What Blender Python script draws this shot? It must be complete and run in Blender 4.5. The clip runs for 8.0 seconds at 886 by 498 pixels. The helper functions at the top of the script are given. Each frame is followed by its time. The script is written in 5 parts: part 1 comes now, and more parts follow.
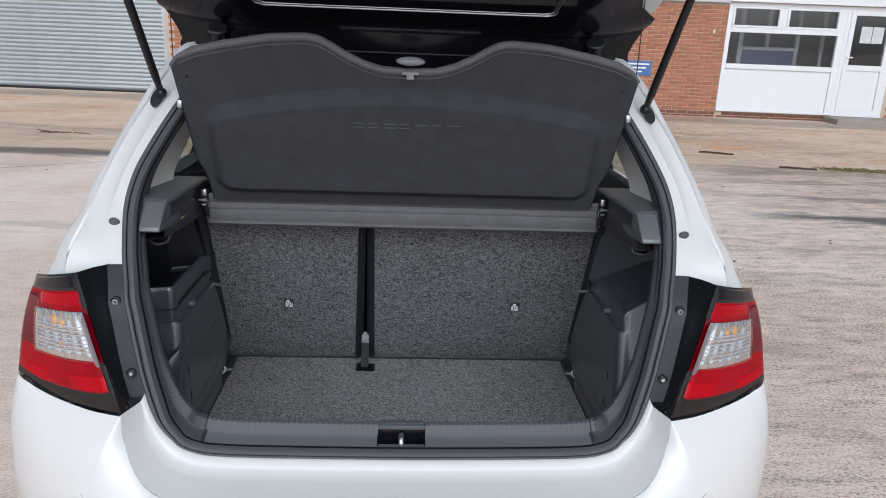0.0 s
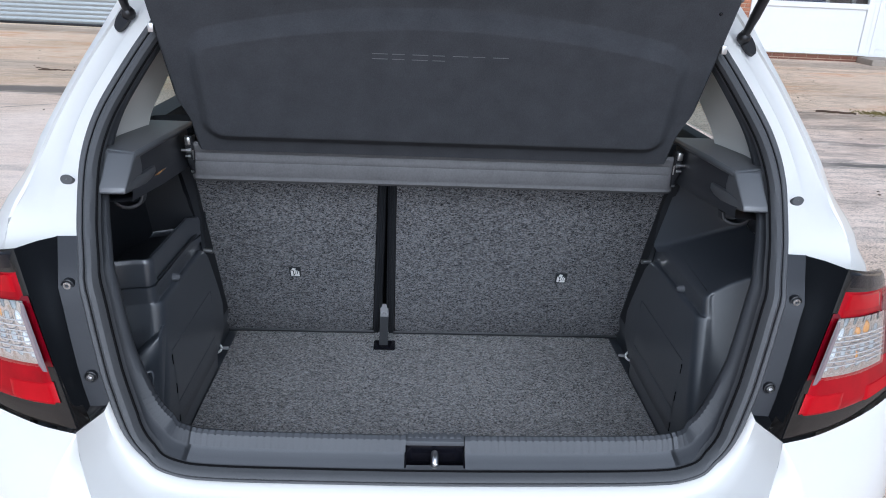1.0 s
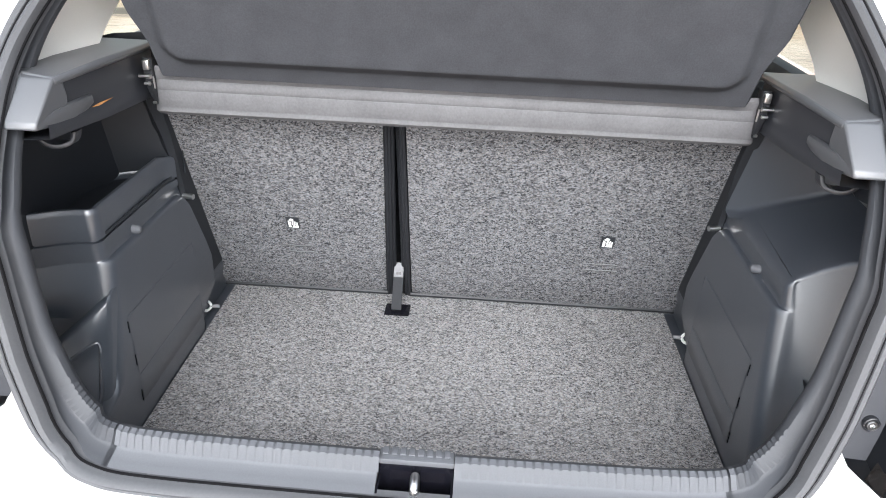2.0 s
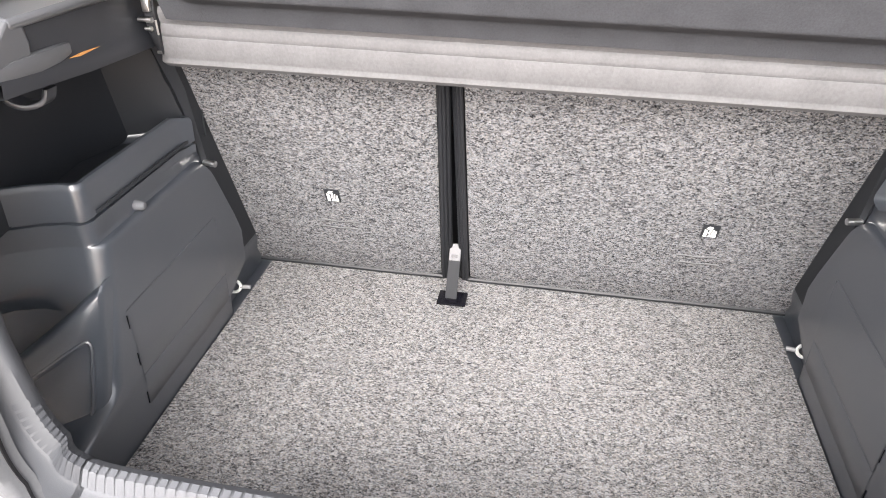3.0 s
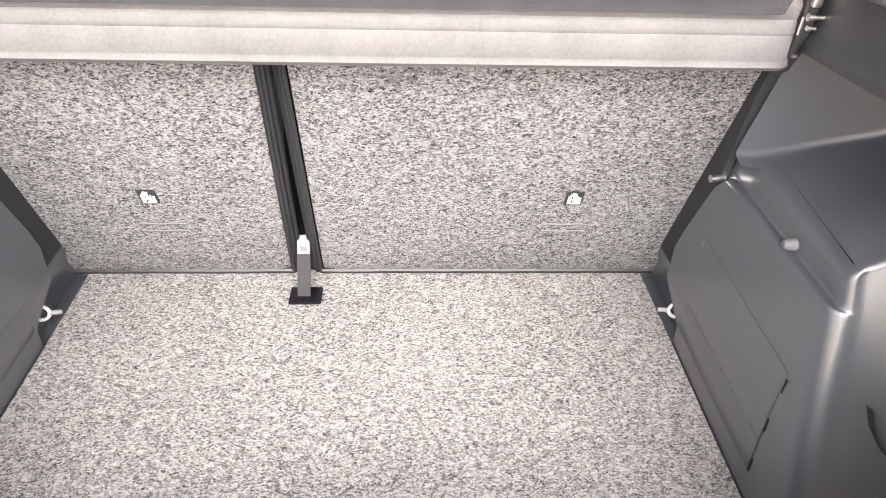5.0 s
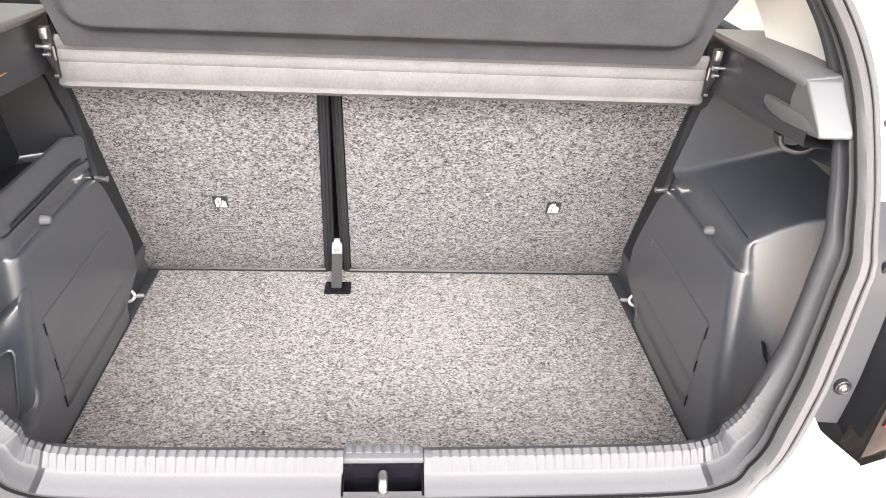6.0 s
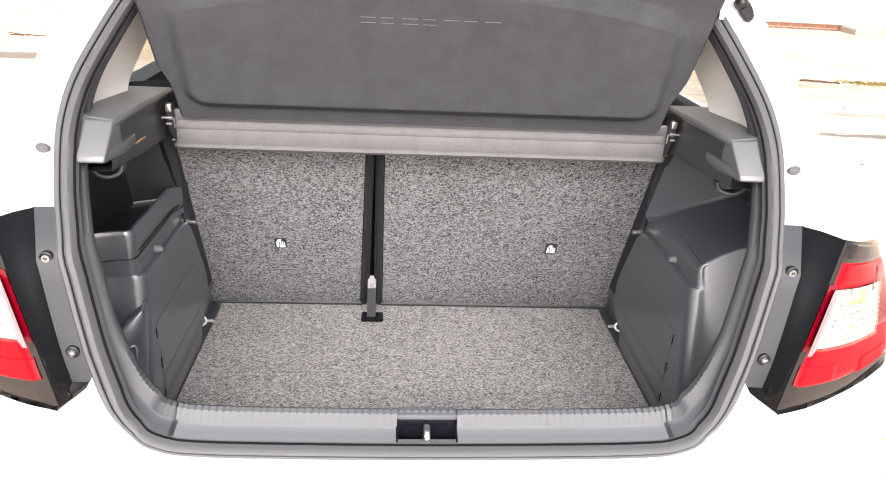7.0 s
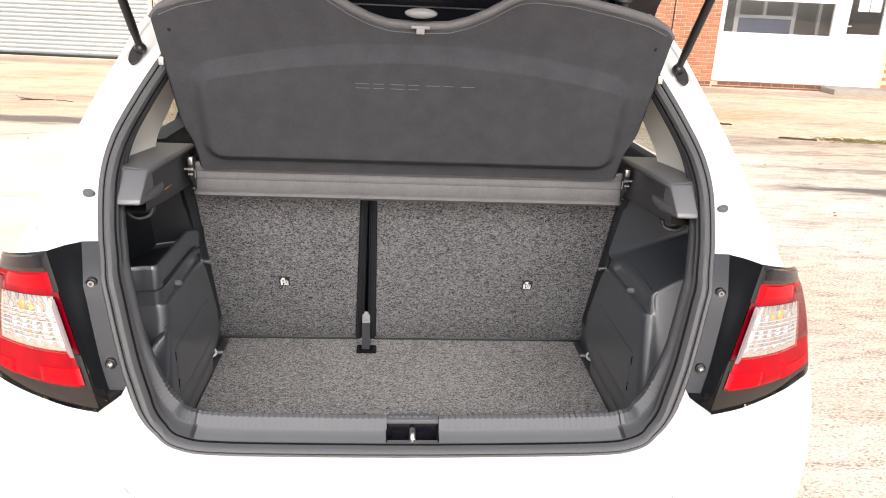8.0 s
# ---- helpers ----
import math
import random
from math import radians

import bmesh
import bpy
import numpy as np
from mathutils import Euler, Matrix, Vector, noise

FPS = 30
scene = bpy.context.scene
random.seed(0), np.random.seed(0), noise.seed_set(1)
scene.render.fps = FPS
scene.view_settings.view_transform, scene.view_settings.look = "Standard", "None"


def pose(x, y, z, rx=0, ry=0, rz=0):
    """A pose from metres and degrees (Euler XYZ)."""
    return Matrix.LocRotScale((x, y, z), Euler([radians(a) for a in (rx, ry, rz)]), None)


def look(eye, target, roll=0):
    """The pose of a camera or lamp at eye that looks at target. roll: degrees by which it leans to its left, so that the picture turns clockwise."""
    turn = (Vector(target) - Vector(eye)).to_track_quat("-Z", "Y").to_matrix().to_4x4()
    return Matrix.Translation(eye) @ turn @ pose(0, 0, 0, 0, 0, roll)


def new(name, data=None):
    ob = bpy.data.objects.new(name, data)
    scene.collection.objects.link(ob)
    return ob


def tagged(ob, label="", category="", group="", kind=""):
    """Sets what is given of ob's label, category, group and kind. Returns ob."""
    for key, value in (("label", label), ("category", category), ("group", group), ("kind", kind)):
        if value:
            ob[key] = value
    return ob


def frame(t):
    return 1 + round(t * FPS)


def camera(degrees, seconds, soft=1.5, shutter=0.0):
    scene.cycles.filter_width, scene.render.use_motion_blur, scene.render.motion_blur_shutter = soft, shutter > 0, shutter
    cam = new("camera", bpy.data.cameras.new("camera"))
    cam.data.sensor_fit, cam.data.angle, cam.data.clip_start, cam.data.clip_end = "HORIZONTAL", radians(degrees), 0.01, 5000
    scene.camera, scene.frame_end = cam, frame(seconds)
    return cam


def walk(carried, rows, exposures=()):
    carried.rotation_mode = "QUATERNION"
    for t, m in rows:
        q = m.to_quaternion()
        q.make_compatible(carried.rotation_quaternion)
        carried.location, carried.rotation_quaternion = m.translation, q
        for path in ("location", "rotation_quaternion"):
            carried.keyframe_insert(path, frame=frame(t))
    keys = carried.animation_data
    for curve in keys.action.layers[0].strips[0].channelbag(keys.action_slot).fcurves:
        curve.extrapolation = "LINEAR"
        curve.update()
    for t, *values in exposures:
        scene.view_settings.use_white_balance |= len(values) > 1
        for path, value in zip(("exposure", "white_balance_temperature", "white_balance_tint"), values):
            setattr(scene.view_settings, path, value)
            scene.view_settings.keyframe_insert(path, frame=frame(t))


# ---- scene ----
cam = camera(62.7, 8.0, soft=1.0)
PATH = [
    (0, (-0.012, 0.029, 1.455), (0.107, 1.943, 0.888), 2.3),
    (0.5, (-0.03, 0.194, 1.426), (0.082, 2.089, 0.794), 2.3),
    (1, (-0.05, 0.369, 1.397), (0.043, 2.234, 0.68), 2.5),
    (1.2, (-0.05, 0.419, 1.387), (0.029, 2.269, 0.631), 2.6),
    (2.3, (0.093, 0.731, 1.318), (-0.073, 2.492, 0.384), 2.2),
    (2.5, (0.099, 0.771, 1.307), (-0.117, 2.513, 0.349), 2.0),
    (3, (0.055, 0.901, 1.277), (-0.213, 2.602, 0.26), 1.3),
    (3.5, (-0.003, 1.034, 1.26), (-0.204, 2.709, 0.186), 0.8),
    (4, (-0.007, 1.123, 1.247), (-0.088, 2.778, 0.127), 0.8),
    (4.5, (0.026, 1.14, 1.244), (0.06, 2.785, 0.107), 1.3),
    (5, (0.066, 1.05, 1.258), (0.169, 2.703, 0.138), 2.0),
    (5.2, (0.073, 0.987, 1.268), (0.186, 2.653, 0.168), 2.2),
    (6.3, (-0.032, 0.613, 1.344), (0.11, 2.379, 0.416), 3.2),
    (6.5, (-0.052, 0.533, 1.354), (0.085, 2.317, 0.461), 3.1),
    (7, (-0.063, 0.397, 1.388), (0.079, 2.228, 0.596), 3.0),
    (7.5, (-0.05, 0.284, 1.4), (0.096, 2.148, 0.69), 2.7),
    (8, (-0.05, 0.182, 1.417), (0.098, 2.07, 0.775), 2.6),
]
# seconds, stops, kelvin, tint: the phone brightens as it enters the boot and stays bright on the way out
EXPOSURES = [
    (0.0, -0.24, 5700, 9), (0.5, -0.10, 5500, 9), (1.2, 0.22, 5350, 8), (2.3, 1.98, 6400, 10), (3.0, 2.16, 6600, 12), (4.5, 2.50, 6900, 14),
    (5.2, 2.54, 6900, 14), (6.3, 2.22, 6800, 13), (7.0, 1.72, 6700, 13), (8.0, 0.98, 6700, 12),
]
walk(cam, [(t, look(eye, target, roll)) for t, eye, target, roll in PATH], EXPOSURES)

# ---- world and light: an even overcast sky ----
world = bpy.data.worlds.new("overcast_sky")
scene.world = world
world.use_nodes = True
wn = world.node_tree.nodes
sky = wn.new("ShaderNodeTexSky")
sky.sky_type, sky.sun_disc = "NISHITA", False
sky.sun_elevation, sky.sun_rotation = radians(36), radians(179)
sky.air_density, sky.dust_density, sky.ozone_density = 1.0, 4.0, 1.0
grey_sky = wn.new("ShaderNodeHueSaturation")
grey_sky.inputs["Saturation"].default_value = 0.25
world.node_tree.links.new(sky.outputs[0], grey_sky.inputs["Color"])
world.node_tree.links.new(grey_sky.outputs[0], wn["Background"].inputs[0])
wn["Background"].inputs[1].default_value = 0.15
sun = new("sun", bpy.data.lights.new("sun", "SUN"))
sun.data.energy, sun.data.angle, sun.data.color = 1.0, radians(60), (1.0, 0.97, 0.93)
sun.matrix_world = look((0.1, -5.6, 4.1), (0, 0, 0))

# ---- materials ----


def links(m):
    return m.node_tree.nodes, m.node_tree.links


def material(name, colour, rough=0.5, metal=0.0, vary=0.08, grain=60.0, bump=0.1, blotch=4.0, coat=0.0, spec=0.5, second=None, depth=0.002, coat_rough=0.05, coat_ior=1.5):
    """A painted, moulded or mineral surface: colour varied at a fine and a coarse scale, with fine relief."""
    m = bpy.data.materials.new(name)
    m.use_nodes = True
    n, l = links(m)
    b = n["Principled BSDF"]
    co = n.new("ShaderNodeTexCoord")
    fine, coarse = n.new("ShaderNodeTexNoise"), n.new("ShaderNodeTexNoise")
    fine.inputs["Scale"].default_value, fine.inputs["Detail"].default_value = grain, 4
    coarse.inputs["Scale"].default_value, coarse.inputs["Detail"].default_value = blotch, 5
    for tex in (fine, coarse):
        l.new(co.outputs["Object"], tex.inputs["Vector"])
    add = n.new("ShaderNodeMath")
    add.operation = "ADD"
    l.new(fine.outputs[0], add.inputs[0])
    l.new(coarse.outputs[0], add.inputs[1])
    ramp = n.new("ShaderNodeValToRGB")
    ramp.color_ramp.elements[0].position, ramp.color_ramp.elements[1].position = 0.3, 0.7
    lo = [c * (1 - vary) for c in colour]
    hi = [min(1, c * (1 + vary)) for c in (second or colour)]
    ramp.color_ramp.elements[0].color, ramp.color_ramp.elements[1].color = (*lo, 1), (*hi, 1)
    half = n.new("ShaderNodeMath")
    half.operation = "MULTIPLY"
    half.inputs[1].default_value = 0.5
    l.new(add.outputs[0], half.inputs[0])
    l.new(half.outputs[0], ramp.inputs[0])
    l.new(ramp.outputs[0], b.inputs["Base Color"])
    b.inputs["Roughness"].default_value, b.inputs["Metallic"].default_value = rough, metal
    b.inputs["Coat Weight"].default_value, b.inputs["Coat Roughness"].default_value = coat, coat_rough
    b.inputs["Coat IOR"].default_value = coat_ior
    b.inputs["Specular IOR Level"].default_value = spec
    if bump:
        bp = n.new("ShaderNodeBump")
        bp.inputs["Strength"].default_value, bp.inputs["Distance"].default_value = bump, depth
        l.new(fine.outputs[0], bp.inputs["Height"])
        l.new(bp.outputs[0], b.inputs["Normal"])
    return m


def glass(name, tint, gloss=0.02):
    """Thin pane: see-through with a mirror gloss that grows at a slant."""
    m = bpy.data.materials.new(name)
    m.use_nodes = True
    n, l = links(m)
    n.remove(n["Principled BSDF"])
    see, shine, mix, fres = n.new("ShaderNodeBsdfTransparent"), n.new("ShaderNodeBsdfGlossy"), n.new("ShaderNodeMixShader"), n.new("ShaderNodeLayerWeight")
    see.inputs["Color"].default_value = (*tint, 1)
    shine.inputs["Roughness"].default_value = gloss
    power, scale = n.new("ShaderNodeMath"), n.new("ShaderNodeMath")
    power.operation, power.inputs[1].default_value = "POWER", 4.0
    scale.operation, scale.inputs[1].default_value, scale.inputs[2].default_value = "MULTIPLY_ADD", 0.75, 0.06
    l.new(fres.outputs["Facing"], power.inputs[0])
    l.new(power.outputs[0], scale.inputs[0])
    l.new(scale.outputs[0], mix.inputs[0])
    l.new(see.outputs[0], mix.inputs[1])
    l.new(shine.outputs[0], mix.inputs[2])
    l.new(mix.outputs[0], n["Material Output"].inputs["Surface"])
    return m


WHITE = material("white_car_paint", (0.685, 0.675, 0.656), 0.28, vary=0.01, bump=0.0, coat=0.6)
BLACK_GLOSS = material("gloss_black_plastic", (0.006, 0.006, 0.009), 0.14, vary=0.1, bump=0.0, coat=0.0, spec=0.35)
LAMP_TRIM = material("lamp_bezel", (0.014, 0.012, 0.011), 0.12, vary=0.05, bump=0.02, grain=200)
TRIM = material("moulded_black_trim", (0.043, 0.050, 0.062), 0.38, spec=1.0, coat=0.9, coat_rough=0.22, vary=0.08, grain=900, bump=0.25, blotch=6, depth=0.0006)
APERTURE = material("aperture_plastic", (0.052, 0.055, 0.062), 0.52, spec=0.4, vary=0.08, grain=900, bump=0.25, blotch=6, depth=0.0006)
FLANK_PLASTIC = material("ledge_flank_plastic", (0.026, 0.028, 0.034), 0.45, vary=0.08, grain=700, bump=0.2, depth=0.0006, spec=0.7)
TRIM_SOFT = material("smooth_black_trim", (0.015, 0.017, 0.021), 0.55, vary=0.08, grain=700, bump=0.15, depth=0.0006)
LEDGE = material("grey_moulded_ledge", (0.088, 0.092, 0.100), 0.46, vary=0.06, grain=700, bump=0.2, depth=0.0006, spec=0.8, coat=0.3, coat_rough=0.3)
SILL = material("sill_plastic", (0.098, 0.102, 0.112), 0.62, spec=0.35, vary=0.08, grain=500, bump=0.15, depth=0.0006)
RUBBER = material("rubber_seal", (0.082, 0.084, 0.090), 0.6, spec=0.3, vary=0.1, grain=300, bump=0.1, depth=0.0008)
GROOVE_SHADE = material("groove_shade_black", (0.008, 0.008, 0.009), 0.8, vary=0.1, bump=0.0, spec=0.1)
SHELF = material("shelf_felt", (0.046, 0.048, 0.054), 0.95, vary=0.22, grain=420, bump=0.5, blotch=22, depth=0.0010, spec=0.2)
SHELF_BAND = material("shelf_band_vinyl", (0.100, 0.099, 0.104), 0.66, vary=0.20, grain=260, bump=0.35, blotch=26, depth=0.0008)
PILLAR = material("grey_pillar_trim", (0.80, 0.79, 0.75), 0.6, vary=0.04, grain=500, bump=0.1, depth=0.0006)
METAL = material("zinc_steel", (0.62, 0.62, 0.62), 0.3, 1.0, vary=0.08, bump=0.02)
SATIN_STEEL = material("satin_steel", (0.15, 0.15, 0.155), 0.6, 1.0, vary=0.08, bump=0.02)
DARK_METAL = material("black_steel", (0.03, 0.03, 0.032), 0.35, 0.6, vary=0.1, bump=0.05)
STRIP = material("grey_strip_plastic", (0.036, 0.038, 0.044), 0.55, spec=0.3, vary=0.06, grain=300, bump=0.1, depth=0.0006)
WHITE_PLASTIC = material("white_plastic", (0.78, 0.78, 0.76), 0.4, vary=0.03, bump=0.0)
GREY_PLASTIC = material("grey_plastic", (0.22, 0.22, 0.23), 0.5, vary=0.06, bump=0.05)
THREAD = material("grey_thread", (0.13, 0.13, 0.135), 0.8, vary=0.2, grain=400, bump=0.2)
PAPER = material("shaded_paper", (0.55, 0.55, 0.54), 0.8, vary=0.03, bump=0.0)
WEBBING = material("belt_webbing", (0.030, 0.031, 0.034), 0.75, vary=0.1, grain=500, bump=0.3, depth=0.0006, spec=0.2)
PIPING = material("black_vinyl_piping", (0.014, 0.015, 0.018), 0.45, vary=0.12, grain=300, bump=0.1, depth=0.0006)
RED = material("red_lens", (0.29, 0.0004, 0.006), 0.06, vary=0.3, grain=26, bump=0.0, spec=0.15, blotch=12)
RED_BRIGHT = material("bright_red_lens", (0.38, 0.0004, 0.006), 0.08, spec=0.15, vary=0.2, grain=18, bump=0.0, blotch=16)
RED_DARK = material("dark_red_lens", (0.12, 0.0005, 0.005), 0.05, spec=0.4, vary=0.2, grain=18, bump=0.0, blotch=16)
CHEEK = material("matt_black_cheek", (0.008, 0.009, 0.011), 0.38, spec=0.25, vary=0.1, grain=400, bump=0.08, depth=0.0006)
REFLECTOR = material("lamp_reflector", (0.86, 0.85, 0.85), 0.10, 1.0, vary=0.08, grain=40, bump=0.0)
LENS_RIB = material("frosted_lens_rib", (0.50, 0.48, 0.48), 0.2, vary=0.05, bump=0.0, spec=0.6)
LENS_BAR = material("pale_lens_bar", (0.22, 0.18, 0.19), 0.2, vary=0.08, bump=0.0, spec=0.3)
AMBER = material("amber_bulb_and_reflection", (0.62, 0.30, 0.09), 0.25, vary=0.1, bump=0.0, coat=0.6)
CLEAR = glass("clear_glass", (0.96, 0.97, 0.97))
TINTED = glass("tinted_glass", (0.62, 0.68, 0.64))
TYRE = material("tyre_rubber", (0.02, 0.02, 0.02), 0.8, vary=0.15, bump=0.3)
UPVC = material("white_upvc", (0.70, 0.70, 0.70), 0.35, vary=0.02, grain=20, bump=0.0)
MORTAR = material("mortar", (0.50, 0.40, 0.31), 0.95, vary=0.12, grain=80, bump=0.5, depth=0.003)
SHUTTER = material("galvanised_shutter", (0.36, 0.385, 0.395), 0.42, 0.5, vary=0.08, grain=12, bump=0.03, blotch=1.2)
GREY_PAINT = material("grey_fascia", (0.45, 0.46, 0.48), 0.5, vary=0.08)


def carpet_material(name, dark, light, size, low, high, bump=0.5):
    """Needle felt: short flat tufts of dark, grey and pale fibre, each tuft longer across than deep."""
    m = bpy.data.materials.new(name)
    m.use_nodes = True
    n, l = links(m)
    b = n["Principled BSDF"]
    co = n.new("ShaderNodeTexCoord")
    warp = n.new("ShaderNodeTexNoise")
    warp.inputs["Scale"].default_value, warp.inputs["Detail"].default_value = 0.9 * size, 3
    l.new(co.outputs["Object"], warp.inputs["Vector"])
    bend = n.new("ShaderNodeVectorMath")
    bend.operation = "MULTIPLY_ADD"
    bend.inputs[1].default_value = (1.6 / size,) * 3
    l.new(warp.outputs["Color"], bend.inputs[0])
    l.new(co.outputs["Object"], bend.inputs[2])
    mp = n.new("ShaderNodeMapping")
    mp.inputs["Scale"].default_value = (0.72, 1.0, 1.0)
    l.new(bend.outputs[0], mp.inputs["Vector"])

    def tufts(scale):
        v = n.new("ShaderNodeTexVoronoi")
        v.inputs["Scale"].default_value = scale
        l.new(mp.outputs[0], v.inputs["Vector"])
        sep = n.new("ShaderNodeSeparateColor")
        l.new(v.outputs["Color"], sep.inputs[0])
        return sep

    def cloud(scale, detail):
        t = n.new("ShaderNodeTexNoise")
        t.inputs["Scale"].default_value, t.inputs["Detail"].default_value = scale, detail
        l.new(mp.outputs[0], t.inputs["Vector"])
        return t

    def weigh(src, weight, plus):
        k = n.new("ShaderNodeMath")
        k.operation, k.inputs[1].default_value = "MULTIPLY_ADD", weight
        l.new(src, k.inputs[0])
        if isinstance(plus, float):
            k.inputs[2].default_value = plus
        else:
            l.new(plus, k.inputs[2])
        return k.outputs[0]

    big, small, hair = tufts(size), tufts(size * 2.3), cloud(size * 5, 2)
    clump, worn = cloud(size * 0.28, 3), cloud(5, 3)
    height = weigh(big.outputs[0], 0.34, weigh(small.outputs[0], 0.30, weigh(hair.outputs[0], 0.20, 0.0)))
    tone = weigh(clump.outputs[0], 0.26, weigh(worn.outputs[0], 0.12, height))
    ramp = n.new("ShaderNodeValToRGB")
    ramp.color_ramp.elements[0].position, ramp.color_ramp.elements[1].position = low, high
    ramp.color_ramp.elements[0].color, ramp.color_ramp.elements[1].color = (*dark, 1), (*light, 1)
    l.new(tone, ramp.inputs[0])
    hue = n.new("ShaderNodeMix")
    hue.data_type, hue.blend_type = "RGBA", "MULTIPLY"
    hue.inputs[0].default_value = 1.0
    tint = n.new("ShaderNodeValToRGB")
    tint.color_ramp.elements[0].color, tint.color_ramp.elements[1].color = (0.90, 0.97, 1.07, 1), (1.08, 1.0, 0.92, 1)
    l.new(small.outputs[1], tint.inputs[0])
    l.new(ramp.outputs[0], hue.inputs[6])
    l.new(tint.outputs[0], hue.inputs[7])
    l.new(hue.outputs[2], b.inputs["Base Color"])
    b.inputs["Roughness"].default_value, b.inputs["Specular IOR Level"].default_value = 1.0, 0.15
    bp = n.new("ShaderNodeBump")
    bp.inputs["Strength"].default_value, bp.inputs["Distance"].default_value = bump, 0.0012
    l.new(height, bp.inputs["Height"])
    l.new(bp.outputs[0], b.inputs["Normal"])
    return m


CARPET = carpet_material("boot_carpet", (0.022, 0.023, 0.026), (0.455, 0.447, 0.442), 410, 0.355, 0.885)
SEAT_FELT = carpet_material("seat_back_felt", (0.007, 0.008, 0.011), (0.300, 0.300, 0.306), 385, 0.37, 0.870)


def concrete_material():
    """Weathered yard concrete: pinkish buff, coarse brushed aggregate, grey damp patches and ochre stains."""
    m = bpy.data.materials.new("weathered_concrete")
    m.use_nodes = True
    n, l = links(m)
    b = n["Principled BSDF"]
    co = n.new("ShaderNodeTexCoord")

    def tex(scale, detail=5, stretch=(1, 1, 1), rough=0.6):
        mp = n.new("ShaderNodeMapping")
        mp.inputs["Scale"].default_value = stretch
        l.new(co.outputs["Object"], mp.inputs["Vector"])
        t = n.new("ShaderNodeTexNoise")
        t.inputs["Scale"].default_value, t.inputs["Detail"].default_value, t.inputs["Roughness"].default_value = scale, detail, rough
        l.new(mp.outputs[0], t.inputs["Vector"])
        return t

    def band(src, lo, hi):
        r = n.new("ShaderNodeMapRange")
        r.inputs[1].default_value, r.inputs[2].default_value = lo, hi
        l.new(src, r.inputs[0])
        return r.outputs[0]

    def mixed(fac, one, two, strength=1.0):
        mx = n.new("ShaderNodeMix")
        mx.data_type = "RGBA"
        if strength != 1.0:
            mul = n.new("ShaderNodeMath")
            mul.operation = "MULTIPLY"
            mul.inputs[1].default_value = strength
            l.new(fac, mul.inputs[0])
            fac = mul.outputs[0]
        l.new(fac, mx.inputs[0])
        for i, v in ((6, one), (7, two)):
            if isinstance(v, tuple):
                mx.inputs[i].default_value = (*v, 1)
            else:
                l.new(v, mx.inputs[i])
        return mx.outputs[2]

    def calc(op, a, c):
        k = n.new("ShaderNodeMath")
        k.operation = op
        k.inputs[2].default_value = 0.34
        for i, v in enumerate((a, c)):
            if isinstance(v, (int, float)):
                k.inputs[i].default_value = v
            else:
                l.new(v, k.inputs[i])
        return k.outputs[0]

    grit = tex(120, 6, (0.5, 0.9, 1), 0.85)
    mid = tex(9, 6, (0.5, 1.6, 1), 0.75)
    patch = tex(0.5, 6)
    streak = tex(0.8, 5, (0.35, 1.6, 1))
    stain = tex(0.28, 5)
    col = mixed(band(patch.outputs[0], 0.35, 0.68), (0.76, 0.585, 0.475), (0.96, 0.81, 0.70))
    # the older slab towards the workshop is silted ochre
    xyz = n.new("ShaderNodeSeparateXYZ")
    l.new(co.outputs["Object"], xyz.inputs[0])
    col = mixed(band(xyz.outputs[1], 8.2, 9.2), col, (0.74, 0.55, 0.37), 0.7)
    col = mixed(band(stain.outputs[0], 0.48, 0.66), col, (0.50, 0.33, 0.18), 0.6)
    col = mixed(band(streak.outputs[0], 0.58, 0.76), col, (0.13, 0.12, 0.11), 0.75)
    speck = n.new("ShaderNodeMath")
    speck.operation, speck.inputs[1].default_value = "MULTIPLY_ADD", 0.35
    l.new(mid.outputs[0], speck.inputs[0])
    l.new(grit.outputs[0], speck.inputs[2])
    # the slab on the near side of the car is worn rough, the other is floated smoother
    rough = band(xyz.outputs[0], -1.5, 2.5)
    worn = calc("MULTIPLY", band(speck.outputs[0], 0.675, 0.765), calc("MULTIPLY_ADD", rough, 0.66))
    col = mixed(worn, col, (0.19, 0.145, 0.115))
    col = mixed(band(speck.outputs[0], 0.66, 0.56), col, (1.0, 0.86, 0.73), 0.6)
    smudge = tex(1.3, 7, (0.45, 1.3, 1), 0.7)
    col = mixed(calc("MULTIPLY", band(smudge.outputs[0], 0.52, 0.68), rough), col, (0.20, 0.16, 0.13), 0.6)
    rust = tex(0.9, 6, (0.55, 1.5, 1), 0.7)
    col = mixed(calc("MULTIPLY", band(rust.outputs[0], 0.53, 0.66), band(xyz.outputs[1], 8.6, 9.6)), col, (0.60, 0.27, 0.10), 0.65)
    wob = tex(1.6, 9, (0.45, 2.2, 1), 0.78)

    def line(y0, slope, width, x0, x1, strength, wobble=0.5):
        """A dark line y = y0 + slope x, fading in from x0 to x1."""
        nonlocal col
        off = calc("SUBTRACT", calc("SUBTRACT", xyz.outputs[1], y0), calc("MULTIPLY", xyz.outputs[0], slope))
        off = calc("ADD", off, calc("MULTIPLY", calc("SUBTRACT", wob.outputs[0], 0.5), wobble))
        inside = band(calc("ABSOLUTE", off, 0), width, width * 0.45)
        along = band(xyz.outputs[0], x0, x1)
        col = mixed(calc("MULTIPLY", inside, along), col, (0.10, 0.092, 0.085), strength)

    line(8.62, 0.02, 0.30, -2.6, -3.4, 0.85, 0.9)
    line(6.55, -0.10, 0.20, 3.0, 3.6, 0.92, 0.9)
